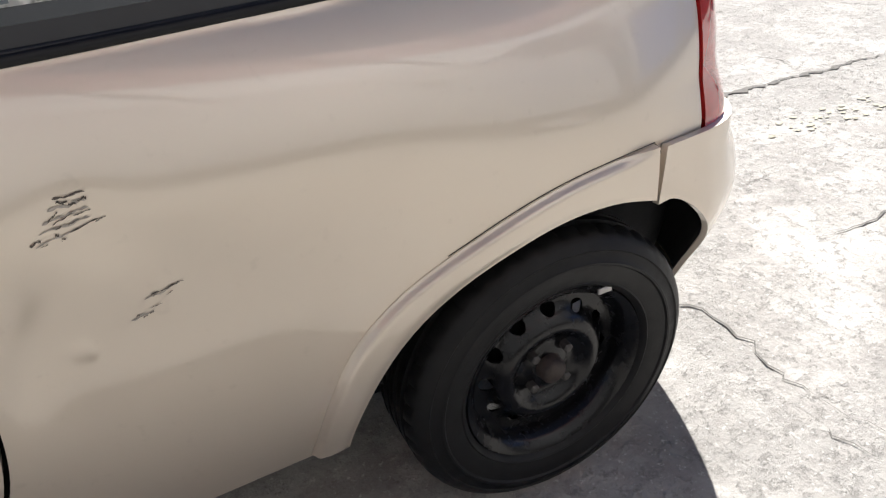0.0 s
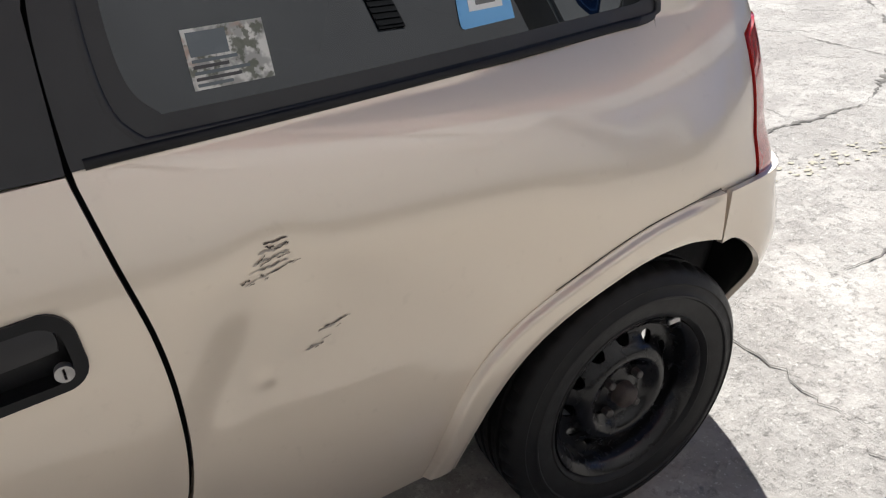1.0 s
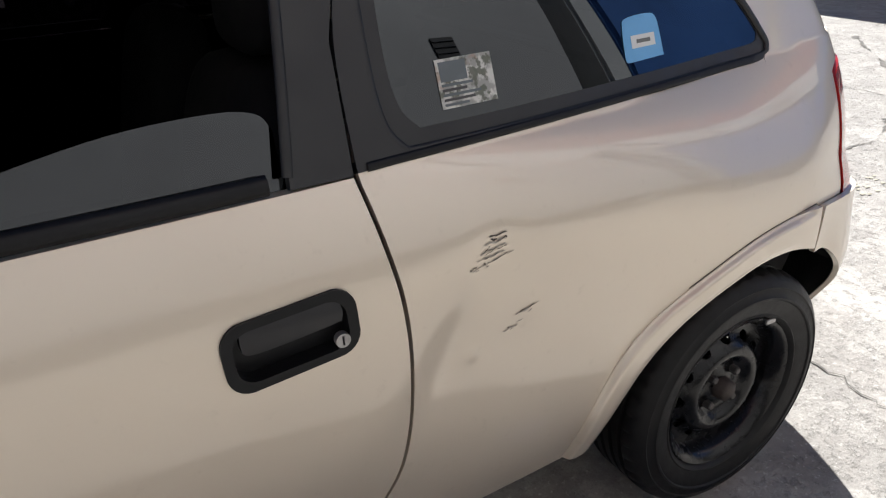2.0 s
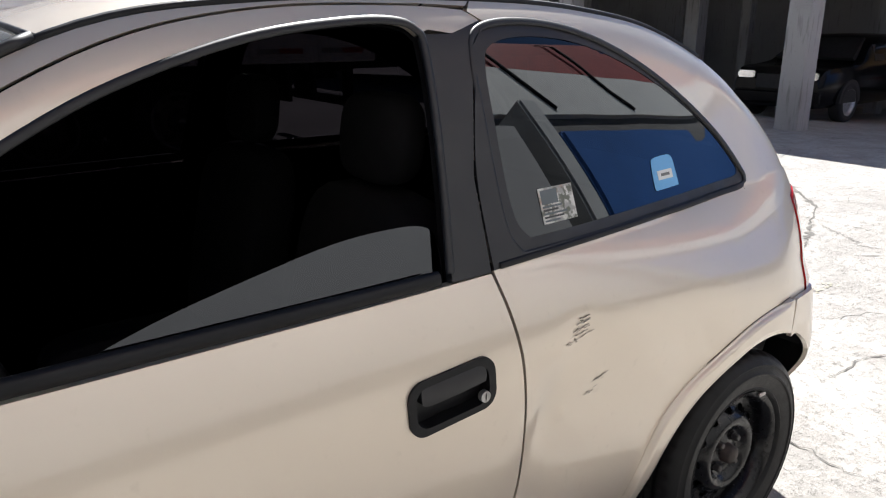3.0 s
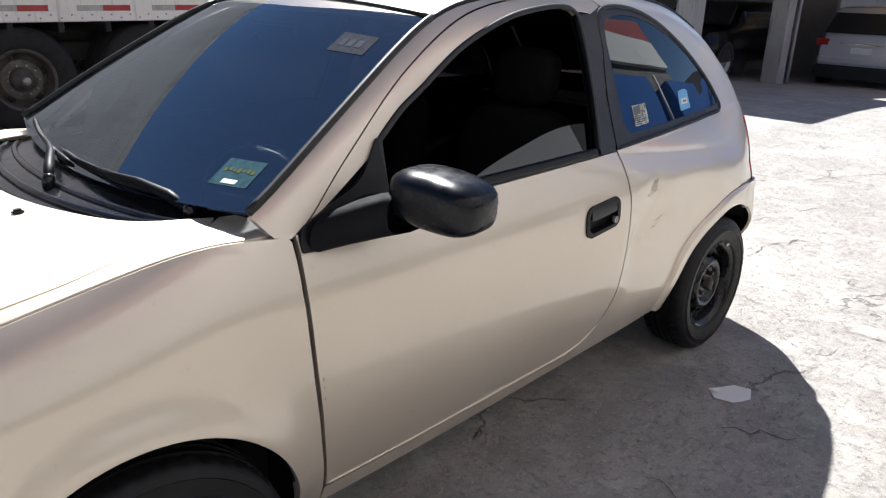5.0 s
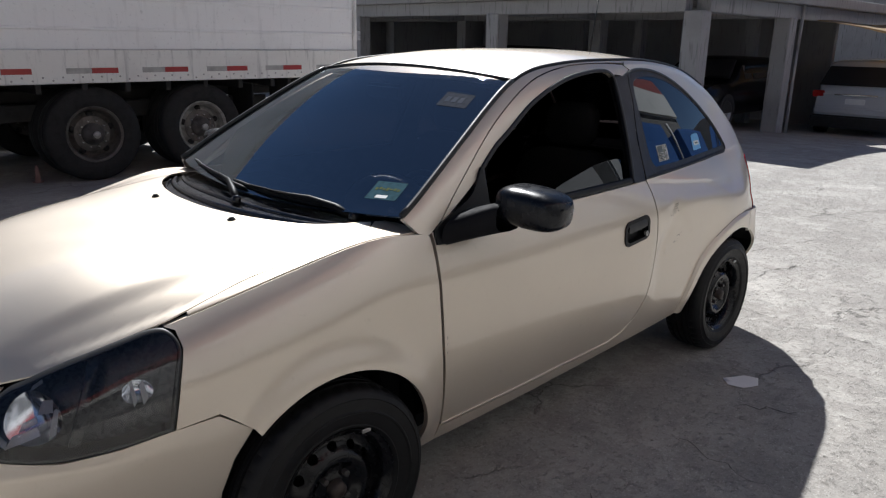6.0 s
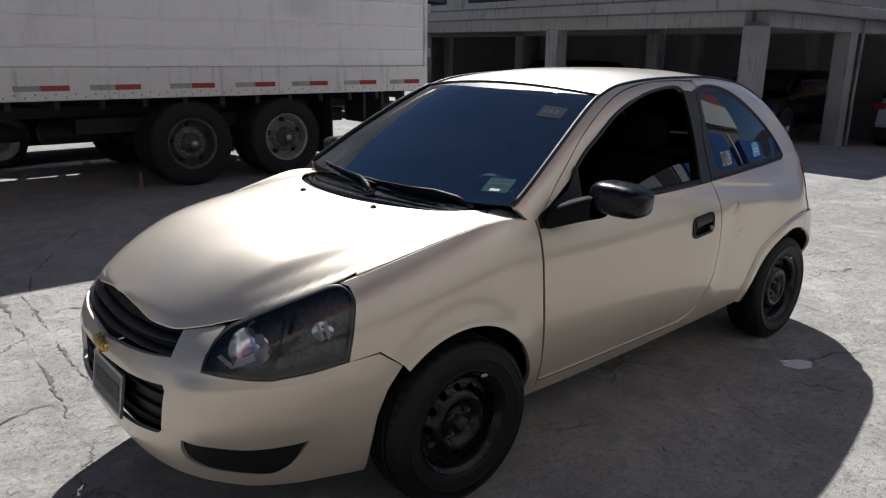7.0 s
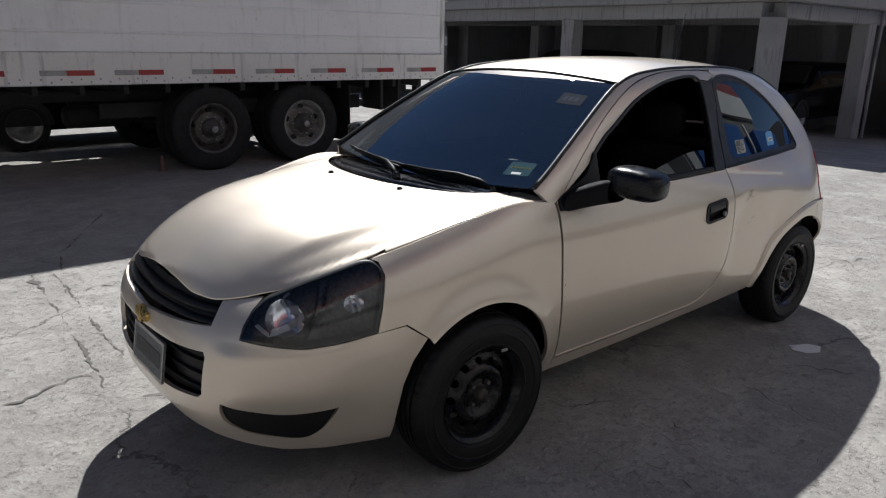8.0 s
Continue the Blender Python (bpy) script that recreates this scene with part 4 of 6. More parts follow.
front = [(-0.30 - 0.05 * (1 - u * u), u * (rail_y(-0.3) - 0.012)) for u in np.linspace(1, -1, 21)]
back = [(1.26 + 0.05 * (1 - u * u), u * (rail_y(1.26) - 0.012)) for u in np.linspace(-1, 1, 21)]
panel("roof", side_l + back[1:-1] + [(x, -y) for x, y in reversed(side_l)] + front[1:-1], roof_at, PAINT, car, step=0.035, thick=0.015, label="plain champagne roof")
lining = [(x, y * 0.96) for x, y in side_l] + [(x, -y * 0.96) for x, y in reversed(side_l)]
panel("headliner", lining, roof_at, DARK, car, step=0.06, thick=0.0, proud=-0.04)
for sg in (1, -1):
    pts = []
    for x in np.linspace(-0.31, 1.25, 40):
        pts.append((x, -sg * (rail_y(x) - 0.006), rail(x) + 0.001))
    part("roof_strip", mesh_of("roof_strip", *tube(pts, 0.008, 8), BLACK_PLASTIC), BLACK_PLASTIC, car)
    pts = [shield_at(-sg * 0.655, v * 0.75, 0.004) for v in np.linspace(0.0, 1.0, 24)]
    part("shield_seal", mesh_of("shield_seal", *tube(pts, [0.010] * 20 + [0.010, 0.009, 0.009, 0.008], 8), SEAL), SEAL, car)
aerial = part("aerial", mesh_of("aerial", *tube([(0.98, 0, 1.455), (1.0, 0, 1.56), (1.03, 0, 1.74)], [0.006, 0.004, 0.0025], 8), BLACK_PLASTIC), BLACK_PLASTIC, car)

# windscreen, cowl and wipers
grid = [(u, v) for u, v in ((-0.65, 0.0), (0.65, 0.0), (0.65, 0.75), (-0.65, 0.75))]
shield = panel("windshield", grid, shield_at, SHIELD, car, step=0.04, thick=0.006, label="dark tinted windshield")
pts = [shield_at(u, 0.752, 0.003) for u in np.linspace(-0.65, 0.65, 30)]
part("top_seal", mesh_of("top_seal", *tube(pts, 0.005, 8), SEAL), SEAL, shield)


def cowl_at(x, y, proud=0.0):
    return (x, y, 0.970 + 0.144 * max(-0.1, x + 1.19 - 0.45 * y * y) + proud)


lo = [(x + 0.002, y) for x, y in rf] + [(-0.955, 0.62)]
lo_near = [(x + 0.002, y) for x, y in re]
base = [shield_at(0.65 * u, 0.0) for u in np.linspace(0, 1, 16)]
hi = [(p[0] + 0.03, p[1]) for p in base]
outline = [(x, -y) for x, y in lo[:0:-1]] + lo[:-1] + [(-0.95, 0.66)] + [p for p in reversed(hi)] + [(x, -y) for x, y in hi[1:]] + [(-0.95, -0.66)]
outline = sorted(lo + [(x, -y) for x, y in lo_near if y > 0.001], key=lambda p: p[1])
outline += sorted(hi + [(x, -y) for x, y in hi if y > 0.001], key=lambda p: -p[1])
cowl = panel("cowl", outline, cowl_at, COWL_BLACK, car, step=0.010, thick=0.02, label="glossy black ribbed cowl below the windshield")
edge_at = curve(*sorted([(y, x) for x, y in rf] + [(-y, x) for x, y in re if y > 0.001]))
base_at = curve(*sorted([(p[1], p[0]) for p in base] + [(-p[1], p[0]) for p in base if p[1] > 0.001]))
for f, w, h in ((0.10, 0.012, 0.009), (0.34, 0.022, 0.012), (0.66, 0.016, 0.008)):
    rib = [(edge_at(y) + f * (base_at(y) - edge_at(y)), y) for y in np.linspace(-0.545, 0.555, 60)]
    part("cowl_rib", mesh_of("cowl_rib", *strip(rib, w, h, cowl_at), COWL_BLACK), COWL_BLACK, cowl)


def on_shield(y, v, up=0.008):
    u = y / (rail_y(-0.935 + 0.645 * v) - 0.008) * 0.65
    return Vector(shield_at(u, v * 0.75, up))


def wiper(pivot, y0, y1, v0, v1):
    """A pivot cap, a tapered arm and a blade with its bridge, lying along the foot of the glass."""
    a = Vector(pivot)
    rest = lambda t, up: on_shield(y0 + (y1 - y0) * t, v0 + (v1 - v0) * t, up)
    pts = [a, a.lerp(rest(0.25, 0.022), 0.3) + Vector((0, 0, 0.012)), a.lerp(rest(0.25, 0.022), 0.75) + Vector((0, 0, 0.010)), rest(0.32, 0.022), rest(0.55, 0.018)]
    arm = part("wiper", mesh_of("wiper", *tube(pts, [0.012, 0.013, 0.010, 0.007, 0.004], 8), WIPER_BLACK), WIPER_BLACK, car, "black wiper arm")
    part("blade", mesh_of("blade", *tube([rest(t, 0.006) for t in np.linspace(0, 1, 14)], [0.004] + [0.0075] * 12 + [0.004], 6), WIPER_BLACK), WIPER_BLACK, arm)
    bridge = [rest(t, 0.010 + 0.010 * math.sin(math.pi * (t - 0.2) / 0.6)) for t in np.linspace(0.2, 0.8, 9)]
    part("bridge", mesh_of("bridge", *tube(bridge, 0.004, 6), WIPER_BLACK), WIPER_BLACK, arm)
    part("pivot_cap", mesh_of("pivot_cap", *tube([a + Vector((0, 0, -0.03)), a + Vector((0, 0, 0.008)), a + Vector((0, 0, 0.018))], [0.016, 0.016, 0.009], 12), COWL_BLACK), COWL_BLACK, arm)


wiper((-0.968, -0.515, 1.000), -0.42, 0.14, 0.012, 0.040)
wiper((-1.108, -0.055, 0.996), 0.02, 0.57, 0.015, 0.045)

# papers laid on the outer glass, most coloured dim as if behind its tint
def decal(name, u0, u1, v0, v1, place, material, parent, proud, label="", sign=1):
    return panel(name, [(u0, v0), (u1, v0), (u1, v1), (u0, v1)], place, material, parent, step=0.02, thick=0.0008, proud=proud, label=label, sign=sign)


decal("sticker", -0.590, -0.482, 0.066, 0.142, shield_at, TEAL_STICKER, shield, 0.0012, "teal windshield sticker with yellow print")
for k in range(7):
    decal("sticker_bar", -0.580 + 0.013 * k, -0.571 + 0.013 * k, 0.104 + 0.002 * (k % 3), 0.114 + 0.003 * (k % 2), shield_at, YELLOW_PRINT, shield, 0.0020)
decal("sticker_bar", -0.555, -0.515, 0.072, 0.084, shield_at, WHITE_PAPER, shield, 0.0020)
decal("lot_label", -0.57, -0.44, 0.53, 0.61, shield_at, TINT_DIMMED_LABEL, shield, 0.0012, "paper label coloured dim for the tinted glass")
for k in range(3):
    decal("label_bar", -0.54 + 0.03 * k, -0.52 + 0.03 * k, 0.555, 0.585, shield_at, TINT_DIMMED_INK, shield, 0.0020)
qw = [o for o in car.children if o.name.startswith("quarter_window")][0]
decal("photo_label", 0.505, 0.603, 1.047, 1.112, left_side, PHOTO_PRINT, qw, -0.0015, "faded printed card behind the glass")
decal("label_block", 0.510, 0.556, 1.082, 1.108, left_side, LABEL_WHITE, qw, -0.0006)
for k in range(5):
    decal("label_bar", 0.510, 0.552 + 0.012 * (k % 3), 1.050 + 0.0064 * k, 1.0535 + 0.0064 * k, left_side, DARK_PRINT if k % 2 else LABEL_WHITE, qw, -0.0006)
round_tag = flow([(0.893, 1.055), (0.886, 1.063), (0.888, 1.108), (0.900, 1.124), (0.965, 1.126), (0.980, 1.112)], [(0.980, 1.112), (0.985, 1.057)], [(0.985, 1.057), (0.893, 1.055)])
panel("round_sticker", round_tag, left_side, BLUE_STICKER, qw, step=0.015, thick=0.0008, proud=-0.0015, label="light blue sticker")
decal("sticker_bar", 0.905, 0.966, 1.076, 1.096, left_side, WHITE_PAPER, qw, -0.0006)
decal("sticker_bar", 0.918, 0.953, 1.083, 1.089, left_side, GREY_PRINT, qw, 0.0002)

# scrapes on the dented quarter: torn dark strokes over rubbed grey primer
qp = [o for o in car.children if o.name.startswith("quarter_panel")][0]
rng = random.Random(5)


def scrape(material, strokes, proud, label):
    """Ragged strokes (x, z, half length, half height, slope) laid on the skin as one mark."""
    sv, sf = [], []
    for cx, cz, ln, th, slope in strokes:
        n0, n = len(sv), 12
        up = [0.6 * th * rng.uniform(0.05, 1.4) for _ in range(n + 1)]
        dn = [0.6 * th * rng.uniform(0.05, 1.4) for _ in range(n + 1)]
        up[0] = dn[0] = up[n] = dn[n] = 0.0002
        for i in range(n + 1):
            u = -1 + 2 * i / n
            x, z = cx + ln * u, cz + slope * ln * u + 0.25 * th * math.sin(5 * u + cx * 90)
            sv += [left_side(x, z + up[i], proud), left_side(x, z - dn[i], proud)]
        sf += [(n0 + 2 * i, n0 + 2 * i + 1, n0 + 2 * i + 3, n0 + 2 * i + 2) for i in range(n)]
    tagged(part("scrape", mesh_of("scrape", sv, sf, material, False), material, qp, label), kind="stuff")


rubbed = [(0.545, 0.862, 0.020, 0.0035, 0.1), (0.540, 0.851, 0.024, 0.003, 0.15), (0.536, 0.840, 0.026, 0.003, 0.1), (0.530, 0.829, 0.028, 0.002, 0.2), (0.603, 0.722, 0.016, 0.0025, 0.2), (0.580, 0.697, 0.014, 0.003, 0.2)]
torn = [(0.549, 0.8725, 0.016, 0.0022, 0.05), (0.541, 0.866, 0.006, 0.003, -0.2), (0.560, 0.8655, 0.005, 0.0028, 0.3), (0.550, 0.862, 0.004, 0.0022, 0.0), (0.528, 0.853, 0.006, 0.002, 0.7), (0.536, 0.848, 0.011, 0.0014, 0.35),
        (0.556, 0.850, 0.009, 0.0012, 0.2), (0.545, 0.841, 0.006, 0.0012, 0.3), (0.552, 0.834, 0.017, 0.0013, 0.32), (0.571, 0.838, 0.006, 0.0013, 0.4), (0.504, 0.829, 0.006, 0.003, 0.25), (0.511, 0.823, 0.004, 0.0012, 0.2),
        (0.526, 0.831, 0.002, 0.0035, 0.1), (0.531, 0.824, 0.003, 0.0025, 0.2), (0.530, 0.839, 0.003, 0.002, 0.3),
        (0.612, 0.7265, 0.017, 0.0024, 0.22), (0.631, 0.731, 0.004, 0.0012, 0.1), (0.616, 0.719, 0.004, 0.0012, 0.5), (0.598, 0.706, 0.007, 0.0009, 0.2), (0.575, 0.699, 0.002, 0.002, 0.4), (0.583, 0.695, 0.003, 0.0014, 0.3), (0.591, 0.698, 0.0025, 0.0016, 0.3)]
scrape(PRIMER, rubbed, 0.0009, "rubbed grey primer")
scrape(SCUFF, torn, 0.0013, "dark scrape through the paint")
chips = [(-0.836, 0.652, 0.0012, 0.010, 0.0), (-0.834, 0.630, 0.001, 0.007, 0.0), (-0.832, 0.600, 0.001, 0.006, 0.0)]
scrape(SCUFF, chips, 0.0012, "chipped paint along the door edge")

# front bumper with its openings
top_half = [(0.0, 0.622), (0.20, 0.640), (0.446, 0.662), (0.452, 0.70), (0.458, 0.733), (0.516, 0.739), (0.575, 0.745), (0.634, 0.751), (0.600, 0.720), (0.576, 0.679), (0.566, 0.637), (0.672, 0.620), (0.776, 0.606),
            (0.905, 0.611), (1.014, 0.624), (1.124, 0.634), (arc_of(-1.482), 0.574), (1.156, 0.50), (1.121, 0.41), (1.102, 0.30), (1.090, 0.193), (0.976, 0.196), (0.85, 0.195), (0.685, 0.216), (0.528, 0.258), (0.406, 0.290), (0.20, 0.312), (0.0, 0.318)]
outline = top_half + [(-s, z) for s, z in reversed(top_half[1:-1])]
low_half = [(0.0, 0.566), (0.23, 0.573), (0.433, 0.583), (0.442, 0.567), (0.420, 0.432), (0.402, 0.419), (0.209, 0.398), (0.0, 0.392)]
low_open = low_half + [(-s, z) for s, z in reversed(low_half[1:-1])]
fog = flow([(0.492, 0.414), (0.486, 0.381), (0.498, 0.346), (0.536, 0.318), (0.595, 0.294), (0.749, 0.259), (0.816, 0.275), (0.859, 0.319), (0.890, 0.374)], [(0.890, 0.374), (0.814, 0.368), (0.695, 0.372), (0.579, 0.396), (0.492, 0.414)])
fog_r = [(-s, z) for s, z in reversed(fog)]


def shelf_at(s, z, proud=0.0):
    """The bumper skin with a soft shelf below each headlight."""
    a = abs(s)
    ledge = 0.016 * smooth(0.630, 0.580, z) * smooth(0.30, 0.46, z) * smooth(0.44, 0.56, a)
    rolled = 0.020 * smooth(0.47, 0.22, z)
    return at_arc(s, z, proud + (ledge - rolled) * smooth(1.10, 0.80, a))


panel("front_bumper", outline, shelf_at, PAINT, car, holes=[low_open, fog, fog_r], step=0.022, thick=0.016, label="champagne front bumper")
for name, loop in (("lower_grille", low_open), ("fog_slot", fog), ("fog_slot", fog_r)):
    grow = [(sum(p[0] for p in loop) / len(loop) + (s - sum(p[0] for p in loop) / len(loop)) * 1.0, z) for s, z in loop]
    g = panel(name, grow, at_arc, BLACK_PLASTIC, car, step=0.03, thick=0.0, proud=-0.040 if name == "lower_grille" else -0.022, label="black plastic grille insert")
    zs, ss = [p[1] for p in loop], [p[0] for p in loop]
    for k in range(1, 4) if name == "lower_grille" else ():
        z = min(zs) + (max(zs) - min(zs)) * k / 4
        cand = [x for x in np.linspace(min(ss), max(ss), 60) if inside(np.array([x]), np.array([z]), loop)[0]]
        if len(cand) > 3:
            line = [(x, z) for x in np.linspace(cand[0], cand[-1], 24)]
            sunk = lambda s, zz, proud=0.0: at_arc(s, zz, proud - 0.038)
            part("grille_bar", mesh_of("grille_bar", *strip(line, 0.008, 0.012, sunk), BLACK_PLASTIC), BLACK_PLASTIC, g)
# upper grille: dark pocket with two bars
up_half = [(0.0, 0.630), (0.20, 0.642), (0.444, 0.664), (0.458, 0.735), (0.25, 0.726), (0.0, 0.720)]
up_open = up_half + [(-s, z) for s, z in reversed(up_half[1:-1])]
grille = panel("upper_grille", up_open, at_arc, BLACK_PLASTIC, car, step=0.03, thick=0.0, proud=-0.035, label="black upper grille with a middle bar")
for z, w in ((0.655, 0.014), (0.690, 0.020)):
    line = [(s, z + 0.03 * abs(s)) for s in np.linspace(-0.445, 0.445, 40)]
    sunk = lambda s, zz, proud=0.0: at_arc(s, zz, proud - 0.024)
    part("grille_bar", mesh_of("grille_bar", *strip(line, w, 0.018, sunk), BLACK_PLASTIC), BLACK_PLASTIC, grille)
# badge: a plain gold cross bar
badge = [(s, z + 0.012) for s, z in ((-0.058, 0.574), (-0.020, 0.574), (-0.018, 0.560), (0.022, 0.560), (0.020, 0.574), (0.062, 0.574), (0.056, 0.600), (0.018, 0.600), (0.016, 0.614), (-0.024, 0.614), (-0.022, 0.600), (-0.062, 0.600))]
panel("badge", badge, at_arc, GOLD, car, step=0.02, thick=0.012, proud=0.012, label="plain gold badge")
# number plate in the lower grille
plate_at = lambda y, z, proud=0.0: (-2.206 - proud + 0.15 * (z - 0.44), y, z)
plate = panel("number_plate", [(-0.20, 0.400), (0.10, 0.400), (0.10, 0.545), (-0.20, 0.545)], plate_at, GREY_PRINT, car, step=0.08, thick=0.008, label="dull number plate in a pale frame")
for y0, y1, z0, z1, m in ((-0.17, 0.07, 0.445, 0.500, DARK_PRINT), (-0.20, 0.10, 0.533, 0.545, STEEL), (-0.20, 0.10, 0.400, 0.412, STEEL), (-0.20, -0.190, 0.412, 0.533, STEEL), (0.090, 0.10, 0.412, 0.533, STEEL)):
    decal("plate_bar", y0, y1, z0, z1, plate_at, m, plate, 0.0015)

# rear bumper, hatch and rear window
s0, s1 = arc_of(1.388), END
half = [(s0, 0.604), (s0, 0.712), (s0 + 0.15, 0.704), (s0 + 0.5, 0.70), (s1, 0.70)]
low = [(s1, 0.24), (s0 + 0.6, 0.24), (s0 + 0.33, 0.235), (s0 + 0.275, 0.26), (s0 + 0.24, 0.345), (s0 + 0.20, 0.42), (s0 + 0.16, 0.485), (s0 + 0.125, 0.535), (s0 + 0.085, 0.575), (s0 + 0.04, 0.602)]
low = low[:3] + flow(low[3:] + [half[0]])
bump_out = lambda s, z: 0.014 + 0.026 * (1 - 0.8 * smooth(END - 0.7, END - 0.2, s)) * math.exp(-((z - 0.50) / 0.12) ** 2) * smooth(arc_of(1.388), arc_of(1.388) + 0.15, s)
bump_at = lambda s, z, proud=0.0: at_arc(s, z, proud + bump_out(s, z)) if s <= END else (lambda p: (p[0], -p[1], p[2]))(at_arc(2 * END - s, z, proud + bump_out(2 * END - s, z)))
outline = half + [(2 * END - s, z) for s, z in reversed(half[:-1])] + [(2 * END - s, z) for s, z in reversed(low[1:])] + low
panel("rear_bumper", outline, bump_at, PAINT, car, step=0.025, thick=0.012, label="champagne rear bumper")
liner_at = lambda s, z, proud=0.0: bump_at(s, z, proud - 0.014)
for flip in (False, True):
    loop = [(s0 + 0.005, 0.70), (s0 + 0.9, 0.70), (s0 + 0.9, 0.25), (s0 + 0.29, 0.25)] + low[3:]
    panel("bumper_liner", loop, liner_at, DARK, car, step=0.05, thick=0.0, sign=-1 if flip else 1)
s2 = arc_of(1.522) + 0.37
tail_at = lambda s, z, proud=0.0: at_arc(s, z, proud) if s <= END else (lambda p: (p[0], -p[1], p[2]))(at_arc(2 * END - s, z, proud))
for sg in (1, -1):
    sa = arc_of(1.595)
    panel("rear_corner", [(sa, 0.986), (sa + 0.08, 0.990), (s2 + 0.01, 0.992), (s2 + 0.01, 1.034), (sa + 0.03, 1.034), (sa + 0.004, 1.02)], at_arc, PAINT, car, step=0.03, sign=sg)
hatch = panel("hatch", [(s2, 0.712), (2 * END - s2, 0.712), (2 * END - s2, 1.03), (s2, 1.03)], tail_at, PAINT, car, step=0.05, label="champagne hatch")
w = [(-0.50, 0.02), (0.50, 0.02), (0.56, 0.33), (-0.56, 0.33)]
edge_l = [(rail_y(1.27 + tt) - 0.010, tt) for tt in np.linspace(0.003, 0.350, 14)]
frame_loop = [(-y, tt) for y, tt in edge_l] + list(reversed(edge_l))
panel("hatch_frame", frame_loop, hatch_at, PAINT, car, holes=[w], step=0.05, thick=0.02)
panel("hatch_lining", frame_loop, hatch_at, DARK, car, holes=[w], step=0.06, thick=0.0, proud=-0.03)
panel("rear_window", w, hatch_at, FAR_TINT, car, step=0.06, thick=0.004, proud=-0.002, label="smoked rear window")

# floor pan and interior
st = arc_of(1.30)
panel("trunk_lining", [(st, 0.32), (2 * END - st, 0.32), (2 * END - st, 1.06), (st, 1.06)], tail_at, DARK, car, step=0.08, thick=0.0, proud=-0.075)
part("parcel_shelf", boxes((1.14, -0.56, 0.955, 1.62, 0.56, 0.975), bevel=0.006), DARK, car)
part("floor_pan", boxes((-1.55, -0.58, 0.20, 1.40, 0.58, 0.30), bevel=0.03, segs=2), DARK, car)
# unseen dark blocks added inside the nose to stop sunlight leaking through
part("nose_light_block", boxes((-2.02, -0.36, 0.30, -1.93, 0.36, 0.70), (-1.94, -0.47, 0.26, -1.58, 0.47, 0.73), (-1.585, -0.55, 0.30, -0.99, 0.55, 0.86), bevel=0.02), DARK, car)
# unseen sheet added below them to keep sun slivers out of the ground shadow
tray = [(out_x(s) + 0.08 * (1 - smooth(0.0, 0.8, s)), out_y(s) - 0.085 * smooth(0.0, 0.5, s)) for s in np.linspace(0.0, arc_of(-1.66), 14)]
panel("under_nose_light_block", tray + [(x, -y) for x, y in reversed(tray[1:])], lambda x, y, proud=0.0: (x, y, 0.315 + proud), DARK, car, step=0.08, thick=0.01)
part("bulkhead", boxes((-0.98, -0.66, 0.30, -0.90, 0.66, 0.93), bevel=0.01), DARK, car)
part("dashboard", boxes((-0.92, -0.66, 0.72, -0.55, 0.66, 0.95), bevel=0.05, segs=3), DARK, car)


def cushion(name, x0, x1, y0, y1, z0, z1, lean, parent, power=0.5):
    verts, faces = [], []
    rows, cols = 14, 24
    for i in range(rows + 1):
        th = math.pi * i / rows
        for k in range(cols):
            ph = 2 * math.pi * k / cols
            p = [math.sin(th) * math.cos(ph), math.sin(th) * math.sin(ph), math.cos(th)]
            p = [math.copysign(abs(c) ** power, c) * 0.5 for c in p]
            z = (z0 + z1) / 2 + p[2] * (z1 - z0)
            verts.append(((x0 + x1) / 2 + p[0] * (x1 - x0) + lean * (z - z0), (y0 + y1) / 2 + p[1] * (y1 - y0), z))
    for i in range(rows):
        for k in range(cols):
            m = (k + 1) % cols
            faces.append((i * cols + k, i * cols + m, (i + 1) * cols + m, (i + 1) * cols + k))
    return part(name, mesh_of(name, verts, faces, SEAT_CLOTH), SEAT_CLOTH, parent)


binnacle = cushion("instrument_hood", -0.84, -0.56, -0.53, -0.19, 0.86, 1.085, 0.0, car, 1.0)
binnacle.data.materials[0] = DASH_GLOSS
binnacle.data.flip_normals()
binnacle["label"] = "black instrument hood on the dashboard"
for y in (-0.36, 0.36):
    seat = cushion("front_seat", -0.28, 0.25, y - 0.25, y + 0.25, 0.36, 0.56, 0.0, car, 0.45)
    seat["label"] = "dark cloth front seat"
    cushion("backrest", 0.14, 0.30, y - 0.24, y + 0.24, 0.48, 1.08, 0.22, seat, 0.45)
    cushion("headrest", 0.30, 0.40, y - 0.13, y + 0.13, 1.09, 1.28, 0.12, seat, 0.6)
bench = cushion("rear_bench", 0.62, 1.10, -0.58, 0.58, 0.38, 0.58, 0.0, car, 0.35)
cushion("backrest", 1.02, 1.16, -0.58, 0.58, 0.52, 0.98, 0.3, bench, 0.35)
wv, wf = [], []
for i in range(32):
    a = 2 * math.pi * i / 32
    for k in range(8):
        b = 2 * math.pi * k / 8
        r = 0.18 + 0.014 * math.cos(b)
        p = Vector((0.014 * math.sin(b), r * math.cos(a), r * math.sin(a)))
        p = Matrix.Rotation(radians(-25), 3, "Y") @ p
        wv.append((p.x - 0.44, p.y - 0.36, p.z + 0.90))
for i in range(32):
    for k in range(8):
        wf.append((i * 8 + k, i * 8 + (k + 1) % 8, ((i + 1) % 32) * 8 + (k + 1) % 8, ((i + 1) % 32) * 8 + k))
wheel_rim = part("steering_wheel", mesh_of("steering_wheel", wv, wf, BLACK_PLASTIC), BLACK_PLASTIC, car)
